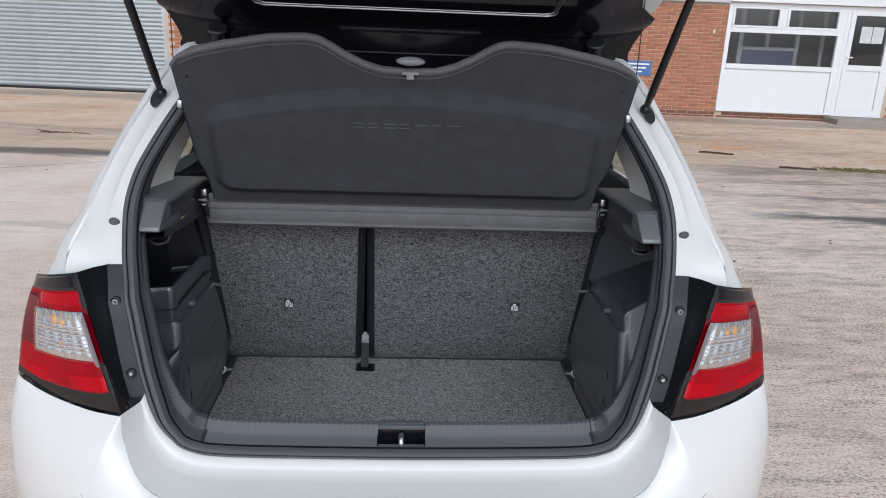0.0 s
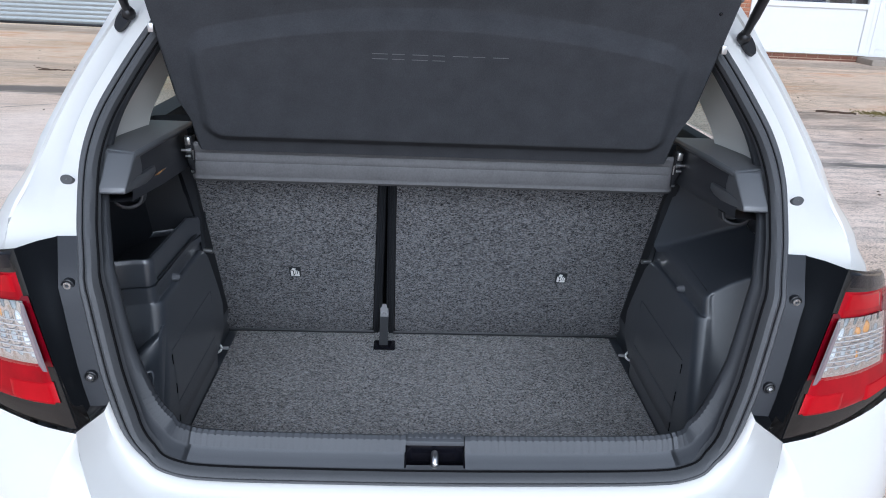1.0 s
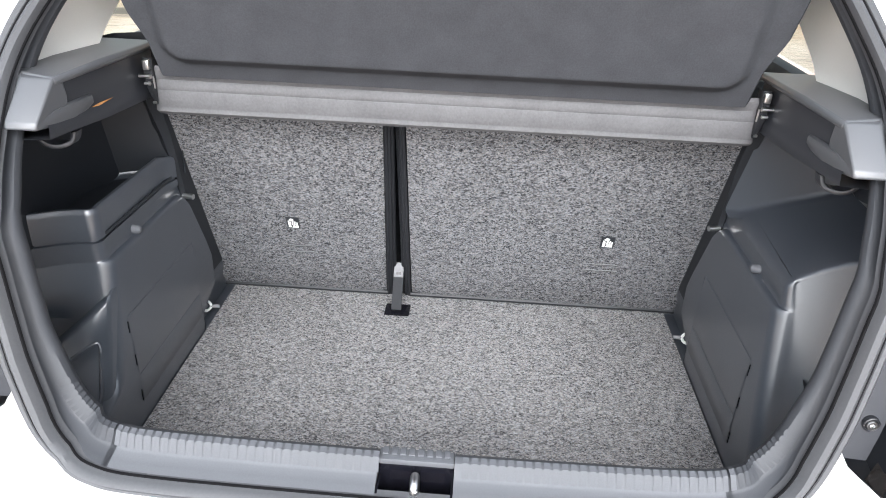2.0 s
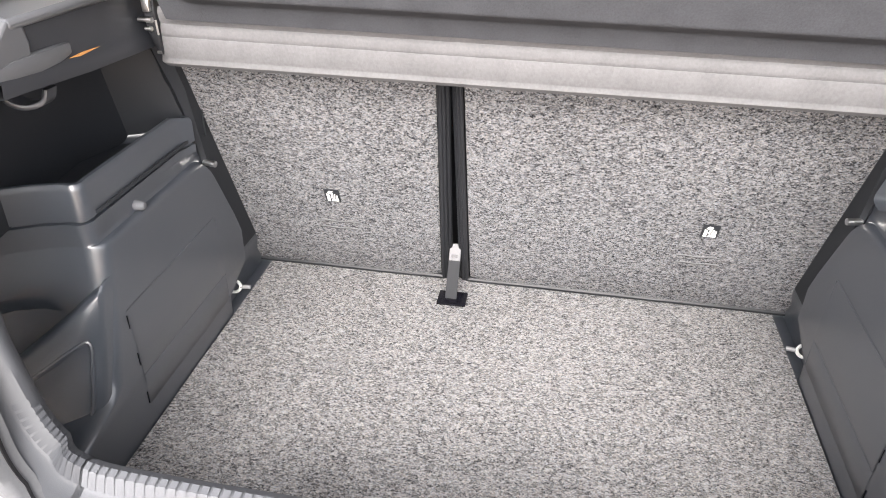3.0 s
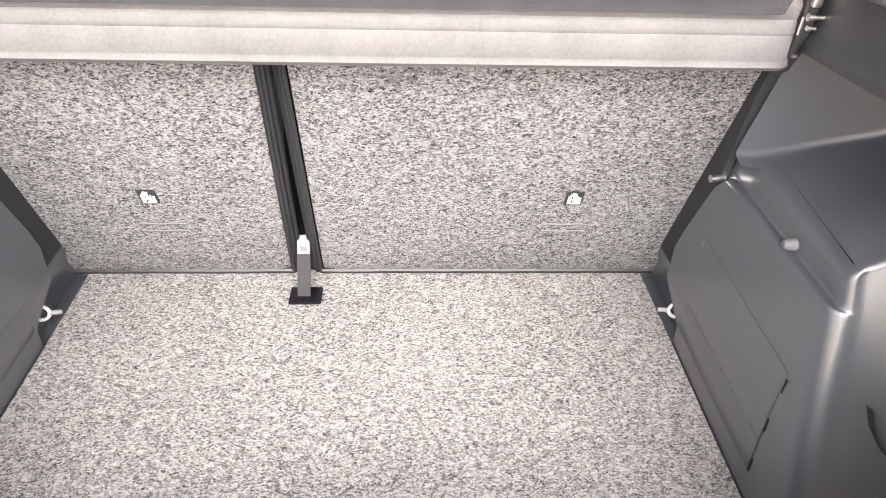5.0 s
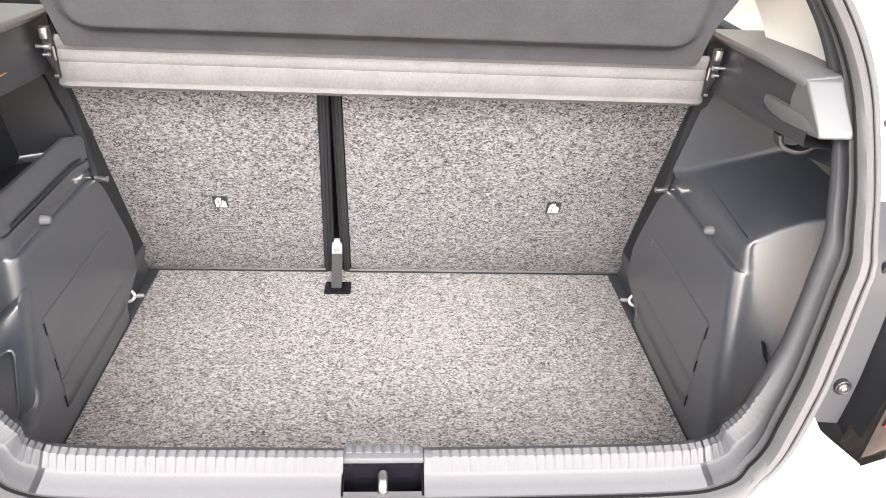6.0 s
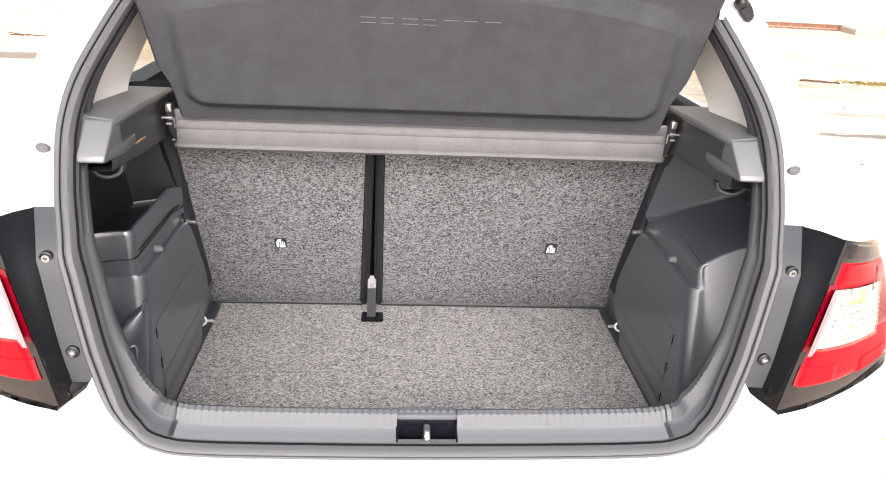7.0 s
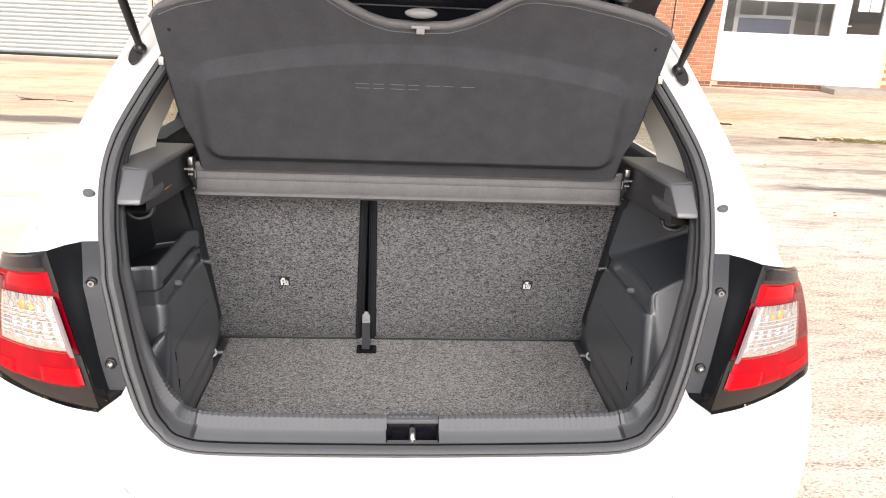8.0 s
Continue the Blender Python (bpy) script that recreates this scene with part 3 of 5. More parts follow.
# roof, flanks and nose: the plain rest of the shell
ROOF_Y = ((1.93, 1.448), (2.4, 1.475), (3.0, 1.47), (3.45, 1.41))
bm = fresh()
rows = []
for k in range(14):
    y = 1.945 + 1.5 * k / 13
    z = curve1(ROOF_Y, y)
    wdt = 0.52 + 0.03 * math.sin(k / 13 * math.pi)
    rows.append([Vector((wdt * math.sin(a), y, z - 0.05 * (1 - math.cos(a)) - (0.02 if abs(a) > 1.5 else 0))) for a in np.linspace(-1.57, 1.57, 13)])
loft(bm, rows)
part("roof", bm, WHITE, car, solid=0.02)
for side in (-1, 1):
    # lower flank with wheel arches
    bm = fresh()
    rows = []
    for k in range(61):
        y = 2.15 + (5.05 - 2.15) * k / 60
        lift = 0.22
        for wy in (1.95, 4.42):
            d = abs(y - wy)
            if d < 0.36:
                lift = max(lift, 0.31 + math.sqrt(max(0.0, 0.36 ** 2 - d * d)))
        taper = 1.0 if y < 4.5 else 1.0 - 0.16 * ((y - 4.5) / 0.55) ** 2
        top = 0.965 if y < 3.9 else 0.965 - 0.12 * (y - 3.9)
        rows.append([Vector((side * 0.86 * taper * f, y, z)) for f, z in ((0.97, lift), (1.0, max(lift + 0.01, 0.55)), (1.0, max(lift + 0.02, 0.78)), (0.985, top - 0.03), (0.955, top))])
    loft(bm, rows)
    part("flank", bm, WHITE, car, solid=0.02)
    # rear wheel-side skin between quarter panel and flank
    bm = fresh()
    rows = []
    for k in range(15):
        y = 1.47 + (2.15 - 1.47) * k / 14
        d = abs(y - 1.95)
        lift = 0.30 if d >= 0.36 else 0.31 + math.sqrt(max(0, 0.36 ** 2 - d * d))
        fx = 0.80 + 0.06 * min(1, (y - 1.47) / 0.4)
        rows.append([Vector((side * fx, y, z)) for z in (lift, max(lift + 0.02, 0.66), 0.80)])
    loft(bm, rows)
    part("rear_wing", bm, WHITE, car, solid=0.015)
    bm = fresh()
    box(bm, side * 0.755, side * 0.80, 2.16, 3.95, 0.42, 0.985, 0.012)
    part("door_card", bm, TRIM_SOFT, car, "dark inner door panel")
    # window frame bars and side glass
    bm = fresh()
    tube(bm, [(side * 0.60, 2.15, 1.40), (side * 0.585, 2.6, 1.42), (side * 0.58, 3.1, 1.41), (side * 0.66, 3.65, 1.20), (side * 0.76, 4.05, 0.99)], 0.03)
    tube(bm, [(side * 0.81, 2.9, 0.95), (side * 0.585, 2.78, 1.41)], 0.035)
    part("window_frame", bm, BLACK_GLOSS, car)
    bm = fresh()
    loft(bm, [[(side * 0.815, 2.14, 0.985), (side * 0.815, 3.0, 0.97), (side * 0.80, 4.0, 0.95)], [(side * 0.60, 2.14, 1.39), (side * 0.588, 3.0, 1.40), (side * 0.77, 4.0, 0.98)]])
    g = part("side_window", bm, TINTED, car, "lightly tinted side window glass")
    g.visible_shadow = False
# bonnet, windscreen, front bumper
bm = fresh()
rows = []
for y, z, wdt in ((4.0, 0.985, 0.74), (4.4, 0.93, 0.75), (4.8, 0.86, 0.72), (5.02, 0.76, 0.66)):
    rows.append([Vector((wdt * u, y, z - 0.05 * u * u)) for u in np.linspace(-1, 1, 11)])
loft(bm, rows)
part("bonnet", bm, WHITE, car, solid=0.02)
bm = fresh()
loft(bm, [[Vector((0.56 * u, 3.40, 1.40 - 0.03 * u * u)) for u in np.linspace(-1, 1, 9)], [Vector((0.74 * u, 4.05, 0.985 - 0.03 * u * u)) for u in np.linspace(-1, 1, 9)]])
g = part("windscreen", bm, TINTED, car)
g.visible_shadow = False
bm = fresh()
rows = []
for z, o in ((0.22, -0.05), (0.35, 0.02), (0.55, 0.03), (0.74, 0.0)):
    rows.append([Vector((0.80 * math.sin(a), 4.62 + (0.45 + o) * math.cos(a) ** 0.6 if abs(a) < 1.56 else 4.62, z)) for a in np.linspace(-1.57, 1.57, 19)])
loft(bm, rows)
part("front_bumper", bm, WHITE, car, solid=0.02)
bm = fresh()
box(bm, -0.78, 0.78, 1.5, 4.9, 0.20, 0.26, 0.01)
part("underbody", bm, TYRE, car)
for wy in (1.95, 4.42):
    for side in (-1, 1):
        bm = fresh()
        rows = []
        for r, dx in ((0.20, 0.0), (0.29, 0.0), (0.312, 0.02), (0.312, 0.17), (0.29, 0.19), (0.20, 0.19)):
            rows.append([Vector((side * (0.845 - dx), wy + r * math.cos(2 * math.pi * k / 32), 0.312 + r * math.sin(2 * math.pi * k / 32))) for k in range(32)])
        loft(bm, rows, close=True)
        wheel = part("wheel", bm, TYRE, car, "black tyre on a silver rim")
        bm = fresh()
        loft(bm, [[Vector((side * xx, wy + r * math.cos(2 * math.pi * k / 32), 0.312 + r * math.sin(2 * math.pi * k / 32))) for k in range(32)] for xx, r in ((0.84, 0.205), (0.80, 0.19), (0.81, 0.05), (0.83, 0.001))], close=True)
        part("rim", bm, METAL, wheel)

# rear bumper: top edge under lamps and recess, then down and under
TOP = ((0.0, 1.205, 0.597), (0.2, 1.206, 0.597), (0.38, 1.212, 0.600), (0.455, 1.222, 0.610), (0.498, 1.244, 0.640), (0.526, 1.276, 0.690), (0.5325, 1.2872, 0.727), (0.534, 1.290, 0.735), (0.542, 1.2925, 0.7352), (0.60, 1.312, 0.736), (0.68, 1.348, 0.744), (0.74, 1.380, 0.756), (0.777, 1.412, 0.766), (0.802, 1.50, 0.775), (0.83, 1.70, 0.775))
MID = ((0.0, 1.183, 0.575), (0.2, 1.184, 0.575), (0.38, 1.19, 0.574), (0.465, 1.198, 0.576), (0.52, 1.212, 0.590), (0.555, 1.228, 0.620), (0.576, 1.241, 0.636), (0.58, 1.244, 0.639), (0.587, 1.247, 0.6405), (0.635, 1.268, 0.648), (0.705, 1.305, 0.652), (0.762, 1.350, 0.655), (0.803, 1.405, 0.658), (0.826, 1.50, 0.66), (0.85, 1.70, 0.66))
LOW = ((0.0, 1.172, 0.50), (0.2, 1.173, 0.50), (0.38, 1.18, 0.50), (0.475, 1.188, 0.50), (0.535, 1.2, 0.50), (0.58, 1.215, 0.51), (0.601, 1.2275, 0.51), (0.605, 1.23, 0.51), (0.612, 1.234, 0.51), (0.655, 1.26, 0.51), (0.715, 1.30, 0.51), (0.770, 1.35, 0.51), (0.812, 1.41, 0.51), (0.834, 1.50, 0.51), (0.855, 1.70, 0.51))


def full(curve, n=5):
    h = spline(curve, n)
    return [Vector((-p.x, p.y, p.z)) for p in h[:0:-1]] + h


bm = fresh()
bt, bmid, bl = full(TOP), full(MID), full(LOW)
soft = [a.lerp(b, 0.5) + Vector((0, -0.006, 0.004)) for a, b in zip(bt, bmid)]
near = [a.lerp(b, 0.12) + Vector((0, -0.003, 0.001)) for a, b in zip(bt, bmid)]
loft(bm, [bt, near, soft, bmid, [a.lerp(b, 0.5) + Vector((0, -0.004, 0)) for a, b in zip(bmid, bl)], bl, [Vector((p.x * 0.99, p.y + 0.02, 0.36)) for p in bl], [Vector((p.x * 0.96, p.y + 0.07, 0.25)) for p in bl]])
bumper = part("rear_bumper", bm, WHITE, car, "gloss white rear bumper with round parking sensors")
# recess between seal and bumper edge
n0 = [i for i in range(RN) if rim[i].z < 0.757]
low_rim = sorted((rim[i] for i in n0), key=lambda p: (math.atan2(p.x, 1.0 - p.z)))
K = 49


def resample(pts, n):
    d = [0.0]
    for a, b in zip(pts, pts[1:]):
        d.append(d[-1] + (b - a).length)
    out = []
    for k in range(n):
        t = d[-1] * k / (n - 1)
        out.append(Vector([float(np.interp(t, d, [p[c] for p in pts])) for c in range(3)]))
    return out


inner = resample(low_rim, K)
lip = [p for p in bt if p.z < 0.737 and abs(p.x) < 0.536]
lip = resample([Vector((-0.5345, 1.2915, 0.7365))] + lip + [Vector((0.5345, 1.2915, 0.7365))], K)
rows = [[p + Vector((0, 0.01, 0.004)) for p in inner], [p + Vector((0, -0.008, -0.004)) for p in inner]]
rows += [[a.lerp(b, f) + Vector((0, dy, dz)) for a, b in zip(inner, lip)] for f, dy, dz in ((0.12, -0.006, -0.009), (0.20, -0.002, -0.0115), (0.45, 0.001, -0.009), (0.75, 0.001, -0.004), (1.0, 0.0, 0.0))]
bm = fresh()
loft(bm, rows)
part("recess_panel", bm, WHITE, car, "gloss white panel below the boot aperture")
for side in (-1, 1):
    bm = fresh()
    ctr, nrm = Vector((side * 0.608, 1.2442, 0.589)), Vector((side * 0.424, -0.882, 0.205)).normalized()
    u = nrm.cross(Vector((0, 0, 1))).normalized()
    w = nrm.cross(u)
    def disc(profile):
        return [[ctr + nrm * h + r * (math.cos(2 * math.pi * k / 24) * u + math.sin(2 * math.pi * k / 24) * w) for k in range(24)] for r, h in profile]

    loft(bm, disc(((0.0105, -0.012), (0.0105, 0.0004), (0.0098, 0.0009), (0.001, 0.0009))), close=True)
    sensor_ob = part("parking_sensor", bm, WHITE, bumper, "round white parking sensor with a thin gap")
    bm = fresh()
    loft(bm, disc(((0.0106, -0.012), (0.0106, 0.0002), (0.0116, 0.0004), (0.0116, -0.012))), close=True)
    part("sensor_gap", bm, TRIM_SOFT, sensor_ob, "thin dark gap")

# ---- tail lamps ----


def lamp_point(u, v, side, lift=0.0):
    a, b = Vector((0.628, 1.377, 0.992)), Vector((0.534, 1.293, 0.739))
    inn = a.lerp(b, v)
    o = spline([(0.758, 1.487, 0.951), (0.777, 1.452, 0.865), (0.778, 1.408, 0.772)], 10)
    k = v * 20
    i = min(int(k), 19)
    out = o[i].lerp(o[i + 1], k - i)
    p = inn.lerp(out, u)
    p += Vector((0.35, -0.94, 0)) * (0.05 * u * (1 - u) + lift)
    p.z -= 0.018 * 4 * u * (1 - u) * max(0.0, v - 0.3)
    return Vector((side * p.x, p.y, p.z))


def lamp_patch(side, u0, u1, v0a, v0b, v1a, v1b, lift, n=12, wave=0.0):
    """A patch of the lamp's skin between two slanting borders, with a folded rim."""
    bm = fresh()
    rows = []
    for j in range(n + 1):
        row = []
        for i in range(n + 1):
            u = u0 + (u1 - u0) * i / n
            f = i / n
            v = (v0a + (v0b - v0a) * f) * (1 - j / n) + (v1a + (v1b - v1a) * f) * j / n
            edge = min(i, n - i, j, n - j) == 0
            row.append(lamp_point(u, v, side, lift - (0.004 if edge else 0.0) + wave * math.sin(j * math.pi * 0.25)))
        rows.append(row)
    loft(bm, rows)
    return bm


for side in (-1, 1):
    bm = lamp_patch(side, 0.0, 1.0, 0.0, 0.0, 1.0, 1.0, 0.0, 16)
    lamp = part("tail_lamp", bm, LAMP_TRIM, car, "wraparound tail lamp, red with a clear middle band", solid=0.03, offset=-1)
    part("lamp_cap", lamp_patch(side, 0.04, 0.97, 0.012, 0.015, 0.105, 0.115, 0.002), BLACK_GLOSS, lamp, "gloss black lamp cap")
    part("red_lens", lamp_patch(side, 0.05, 0.985, 0.12, 0.13, 0.87, 0.935, 0.003, 24), RED, lamp, "deep red lens")
    part("lens_facet", lamp_patch(side, 0.70, 0.97, 0.15, 0.15, 0.66, 0.70, 0.0046), RED_DARK, lamp, "darker crimson outer facet")
    part("lens_facet", lamp_patch(side, 0.07, 0.70, 0.132, 0.145, 0.240, 0.255, 0.0042, 16), RED_BRIGHT, lamp, "bright red upper facet")
    part("inner_bar", lamp_patch(side, 0.004, 0.040, 0.285, 0.285, 0.655, 0.655, 0.0150, 8), LENS_BAR, lamp, "pale grey bar along the lens edge")
    part("lens_facet", lamp_patch(side, 0.04, 0.40, 0.73, 0.76, 0.85, 0.875, 0.0046), RED_BRIGHT, lamp, "bright red lower facet")
    part("lens_facet", lamp_patch(side, 0.60, 0.93, 0.79, 0.82, 0.90, 0.915, 0.0046), RED_BRIGHT, lamp, "bright red lower facet")
    part("lens_border", lamp_patch(side, 0.0, 0.745, 0.255, 0.270, 0.645, 0.675, 0.0044), RED_DARK, lamp, "pinkish lens border")
    # faceted silver bowl behind the clear band
    bm = fresh()
    rows = []
    for j in range(31):
        row = []
        for i in range(49):
            u, f = 0.035 + 0.685 * i / 48, j / 30
            calm = min(1.0, i / 6, (48 - i) / 6, j / 4, (30 - j) / 4)
            v = (0.275 + 0.015 * i / 48) * (1 - f) + (0.622 + 0.030 * i / 48) * f
            bowl = 0.003 * math.exp(-((u - 0.40) / 0.22) ** 2) * math.sin(math.pi * f)
            row.append(lamp_point(u, v, side, 0.0075 - bowl + calm * (0.0034 * abs(((i / 4.0 + 0.03 * j) % 2) - 1) + 0.0016 * abs(((j / 5.0) % 2) - 1))))
        rows.append(row)
    loft(bm, rows)
    part("reflector", bm, REFLECTOR, lamp, "silvery faceted lamp reflector")
    for k in range(7):
        f = 0.30 + 0.085 * k
        bm = fresh()
        tube(bm, [lamp_point(u, (0.275 + 0.022 * (u - 0.02)) * (1 - f) + (0.622 + 0.044 * (u - 0.02)) * f, side, 0.0108) for u in np.linspace(0.05, 0.70, 12)], 0.0010, 6)
        part("lens_rib", bm, LENS_RIB, lamp, "frosted horizontal rib")
    for uu, vv, rr in ((0.42, 0.365, 0.012), (0.33, 0.385, 0.009), (0.37, 0.535, 0.009)):
        bm = fresh()
        bmesh.ops.create_icosphere(bm, subdivisions=2, radius=rr, matrix=Matrix.Translation(lamp_point(uu, vv, side, 0.004)) @ Matrix.Diagonal((0.8, 0.55, 1.1, 1)))
        part("bulb", bm, AMBER, lamp, "amber indicator bulb")
    g = part("clear_lens", lamp_patch(side, 0.005, 0.73, 0.265, 0.285, 0.632, 0.662, 0.0145), CLEAR, lamp, "clear ribbed lens")
    g.visible_shadow = False

    # black lamp cheek and grey screw strip beside the seal
    strip_in = [(aperture_x(z) - 0.004, face_y(z) - 0.004, z) for z in np.linspace(0.985, 0.745, 9)]
    strip_out = [(aperture_x(z) + w, face_y(z) - 0.007, z) for z, w in zip(np.linspace(0.985, 0.745, 9), np.linspace(0.029, 0.031, 9))]
    bm = fresh()
    loft(bm, mirrored([strip_in, strip_out], side))
    strip = part("screw_strip", bm, STRIP, car, "grey plastic strip with two screws")
    bm = fresh()
    rows = []
    for f, d in ((0.0, 0.002), (0.04, -0.002), (0.5, 0.006), (0.90, 0.0), (0.95, -0.004), (1.0, 0.003)):
        row = []
        for k in range(9):
            e = lamp_point(0.0, k / 8, 1, -0.002)
            p = Vector(strip_out[k]).lerp(e, f) + Vector((0, d, 0))
            row.append(Vector((side * p.x, p.y, p.z)))
        rows.append(row)
    loft(bm, rows)
    part("lamp_cheek", bm, CHEEK, car, "black cheek between lamp and aperture")
    for sx, sy, sz in ((0.565, 1.400, 0.928), (0.533, 1.362, 0.792)):
        bm = fresh()
        def turned(profile):
            return [[Vector((side * sx + q * math.cos(2 * math.pi * k / 18), sy + h, sz + q * math.sin(2 * math.pi * k / 18))) for k in range(18)] for q, h in profile]

        loft(bm, turned(((0.0100, 0.002), (0.0098, -0.0055), (0.0085, -0.0065), (0.0074, -0.0055), (0.0070, 0.0))), close=True)
        cup = part("screw", bm, PIPING, strip, "dark recessed screw cup")
        bm = fresh()
        loft(bm, turned(((0.0066, 0.0), (0.0064, -0.0068), (0.0056, -0.0080), (0.0030, -0.0080), (0.0026, -0.0040), (0.0004, -0.0040))), close=True)
        part("screw_head", bm, METAL, cup, "grey steel star-drive head")
    bm = fresh()
    loft(bm, [[Vector((side * 0.608 + q * math.cos(2 * math.pi * k / 18), 1.538 + h, 1.05 + q * math.sin(2 * math.pi * k / 18) * 0.8 + h * -0.6)) for k in range(18)] for q, h in ((0.010, 0.012), (0.011, -0.006), (0.0095, -0.009), (0.0005, -0.009))], close=True)
    part("rubber_plug", bm, RUBBER, car, "round grey rubber plug")

# ---- boot interior ----
# trim that turns in from the seal: a ribbed load sill below, plain trim up the sides
TURN_IN = ((0.014, 0.004), (0.019, 0.013), (0.0225, 0.024), (0.026, 0.036), (0.030, 0.0405), (0.040, 0.0435), (0.047, 0.047), (0.0495, 0.055), (0.045, 0.066), (0.028, 0.075))


def trim_at(p, w, off, fwd, lift=0.0):
    """A point of the turned-in trim beside the aperture point p whose outward direction is w."""
    k = curve1(((0.62, 1.0), (0.66, 1.0), (0.80, 0.66), (1.0, 0.60)), p.z)
    return p - w * (off * k + lift) + Vector((0, fwd, 0))


def trim_strip(keep, name, mat, label, owner):
    bm = fresh()
    seq = [i for i in range(RN) if keep(rim[i])]
    cut = next((k for k in range(len(seq) - 1) if seq[k + 1] != seq[k] + 1), None)
    if cut is not None:
        seq = seq[cut + 1:] + seq[:cut + 1]
    rows = [[trim_at(rim[i], OUT[i], a, b) for i in seq] for a, b in TURN_IN]
    rows.append([Vector((p.x, p.y, p.z - 0.20 if rim[i].z < 0.66 else p.z)) + (Vector((0, 0, 0)) if rim[i].z < 0.66 else OUT[i] * 0.03) for p, i in zip(rows[-1], seq)])
    loft(bm, rows)
    return part(name, bm, mat, owner, label)


bm = fresh()
box(bm, -0.40, 0.40, 1.385, 1.395, 0.44, 0.58, 0.003)
sill = part("load_sill", bm, SILL, car, "grey-black plastic load sill with fine ribs")
LOCK = 0.046
for s in (-1, 1):
    trim_strip(lambda p: LOCK < s * p.x < 0.412 and p.z < 0.7, "sill_cover", SILL, "", sill)
    trim_strip(lambda p: s * p.x > 0.395 and p.z < 1.40, "aperture_trim", APERTURE, "matt black inner aperture trim", car)
# fine ribs over the crest of the sill and up into its corners
run = [i for i in range(RN) if rim[i].z < 0.74]
cut = next((k for k in range(len(run) - 1) if run[k + 1] != run[k] + 1), None)
if cut is not None:
    run = run[cut + 1:] + run[:cut + 1]
path, ways = [rim[i] for i in run], [OUT[i] for i in run]
dist = [0.0]
for a, b in zip(path, path[1:]):
    dist.append(dist[-1] + (b - a).length)


def along(t):
    return (Vector([float(np.interp(t, dist, [p[c] for p in path])) for c in range(3)]), Vector([float(np.interp(t, dist, [p[c] for p in ways])) for c in range(3)]).normalized())


for low, mat in ((True, SILL), (False, APERTURE)):
    bm = fresh()
    t = 0.0
    while t < dist[-1] - 0.004:
        q = along(t)[0]
        if abs(q.x) > 0.054 and (abs(q.x) < 0.405) == low:
            loft(bm, [[trim_at(*along(t + dt), off, fwd, h) for off, fwd, h in ((0.0300, 0.0396, -0.0004), (0.0330, 0.0412, 0.0020), (0.044, 0.0448, 0.0022), (0.047, 0.0463, 0.0022), (0.0495, 0.055, 0.0018), (0.045, 0.065, 0.0))] for dt in (0.0, 0.0014, 0.0064, 0.0078)])
        t += 0.0115
    tagged(part("sill_ribs", bm, mat, sill, "fine moulded ribs"), kind="stuff")
bm = fresh()
box(bm, -0.049, 0.049, 1.366, 1.371, 0.60, 0.668, 0.001)
box(bm, -0.049, -0.046, 1.330, 1.366, 0.61, 0.652, 0.0008)
box(bm, 0.046, 0.049, 1.330, 1.366, 0.61, 0.652, 0.0008)
box(bm, -0.049, 0.049, 1.330, 1.366, 0.606, 0.612, 0.001)
part("catch_recess", bm, BLACK_GLOSS, sill, "black catch recess")
bm = fresh()
box(bm, -0.049, 0.049, 1.364, 1.386, 0.668, 0.677, 0.002)
for k in range(8):
    box(bm, -0.0445 + 0.0115 * k, -0.0370 + 0.0115 * k, 1.373, 1.3862, 0.6755, 0.6788, 0.0006)
part("recess_lip", bm, SILL, sill, "grey ribbed lip over the catch")
bm = fresh()
tube(bm, spline([(0, 1.335, 0.606), (0, 1.334, 0.648), (0, 1.338, 0.659), (0, 1.347, 0.662), (0, 1.356, 0.655), (0, 1.358, 0.606)], 5), 0.006, 12)
part("striker", bm, METAL, car, "bare steel latch striker")

# boot floor carpet
carpet = thing("boot_carpet", "flecked charcoal felt boot floor mat", "carpet")
bm = fresh()
n = 40
rows = []
for j in range(n + 1):
    y = 1.41 + (2.155 - 1.41) * j / n
    rows.append([Vector((x, y, 0.463 + 0.0008 * noise.noise((x * 7, y * 7, 0)))) for x in np.linspace(-0.507, 0.507, n + 1)])
under = [[Vector((p.x, p.y, 0.451)) for p in r] for r in (rows[0], rows[-1])]
loft(bm, [under[0]] + rows + [under[1]])
for e in (0, -1):
    loft(bm, [[r[e] for r in rows], [Vector((r[e].x, r[e].y, 0.451)) for r in rows]])
part("mat", bm, CARPET, carpet)

# rear seat backrests, leaning rearwards at the top
LEAN_DIR = Vector((0, -math.sin(radians(25)), math.cos(radians(25))))
FOOT = Vector((0, 2.150, 0.463))
NORMAL = Vector((0, -math.cos(radians(25)), -math.sin(radians(25))))


def seat_at(x, h, out=0.0):
    return Vector((x, 0, 0)) + FOOT + LEAN_DIR * h + NORMAL * out


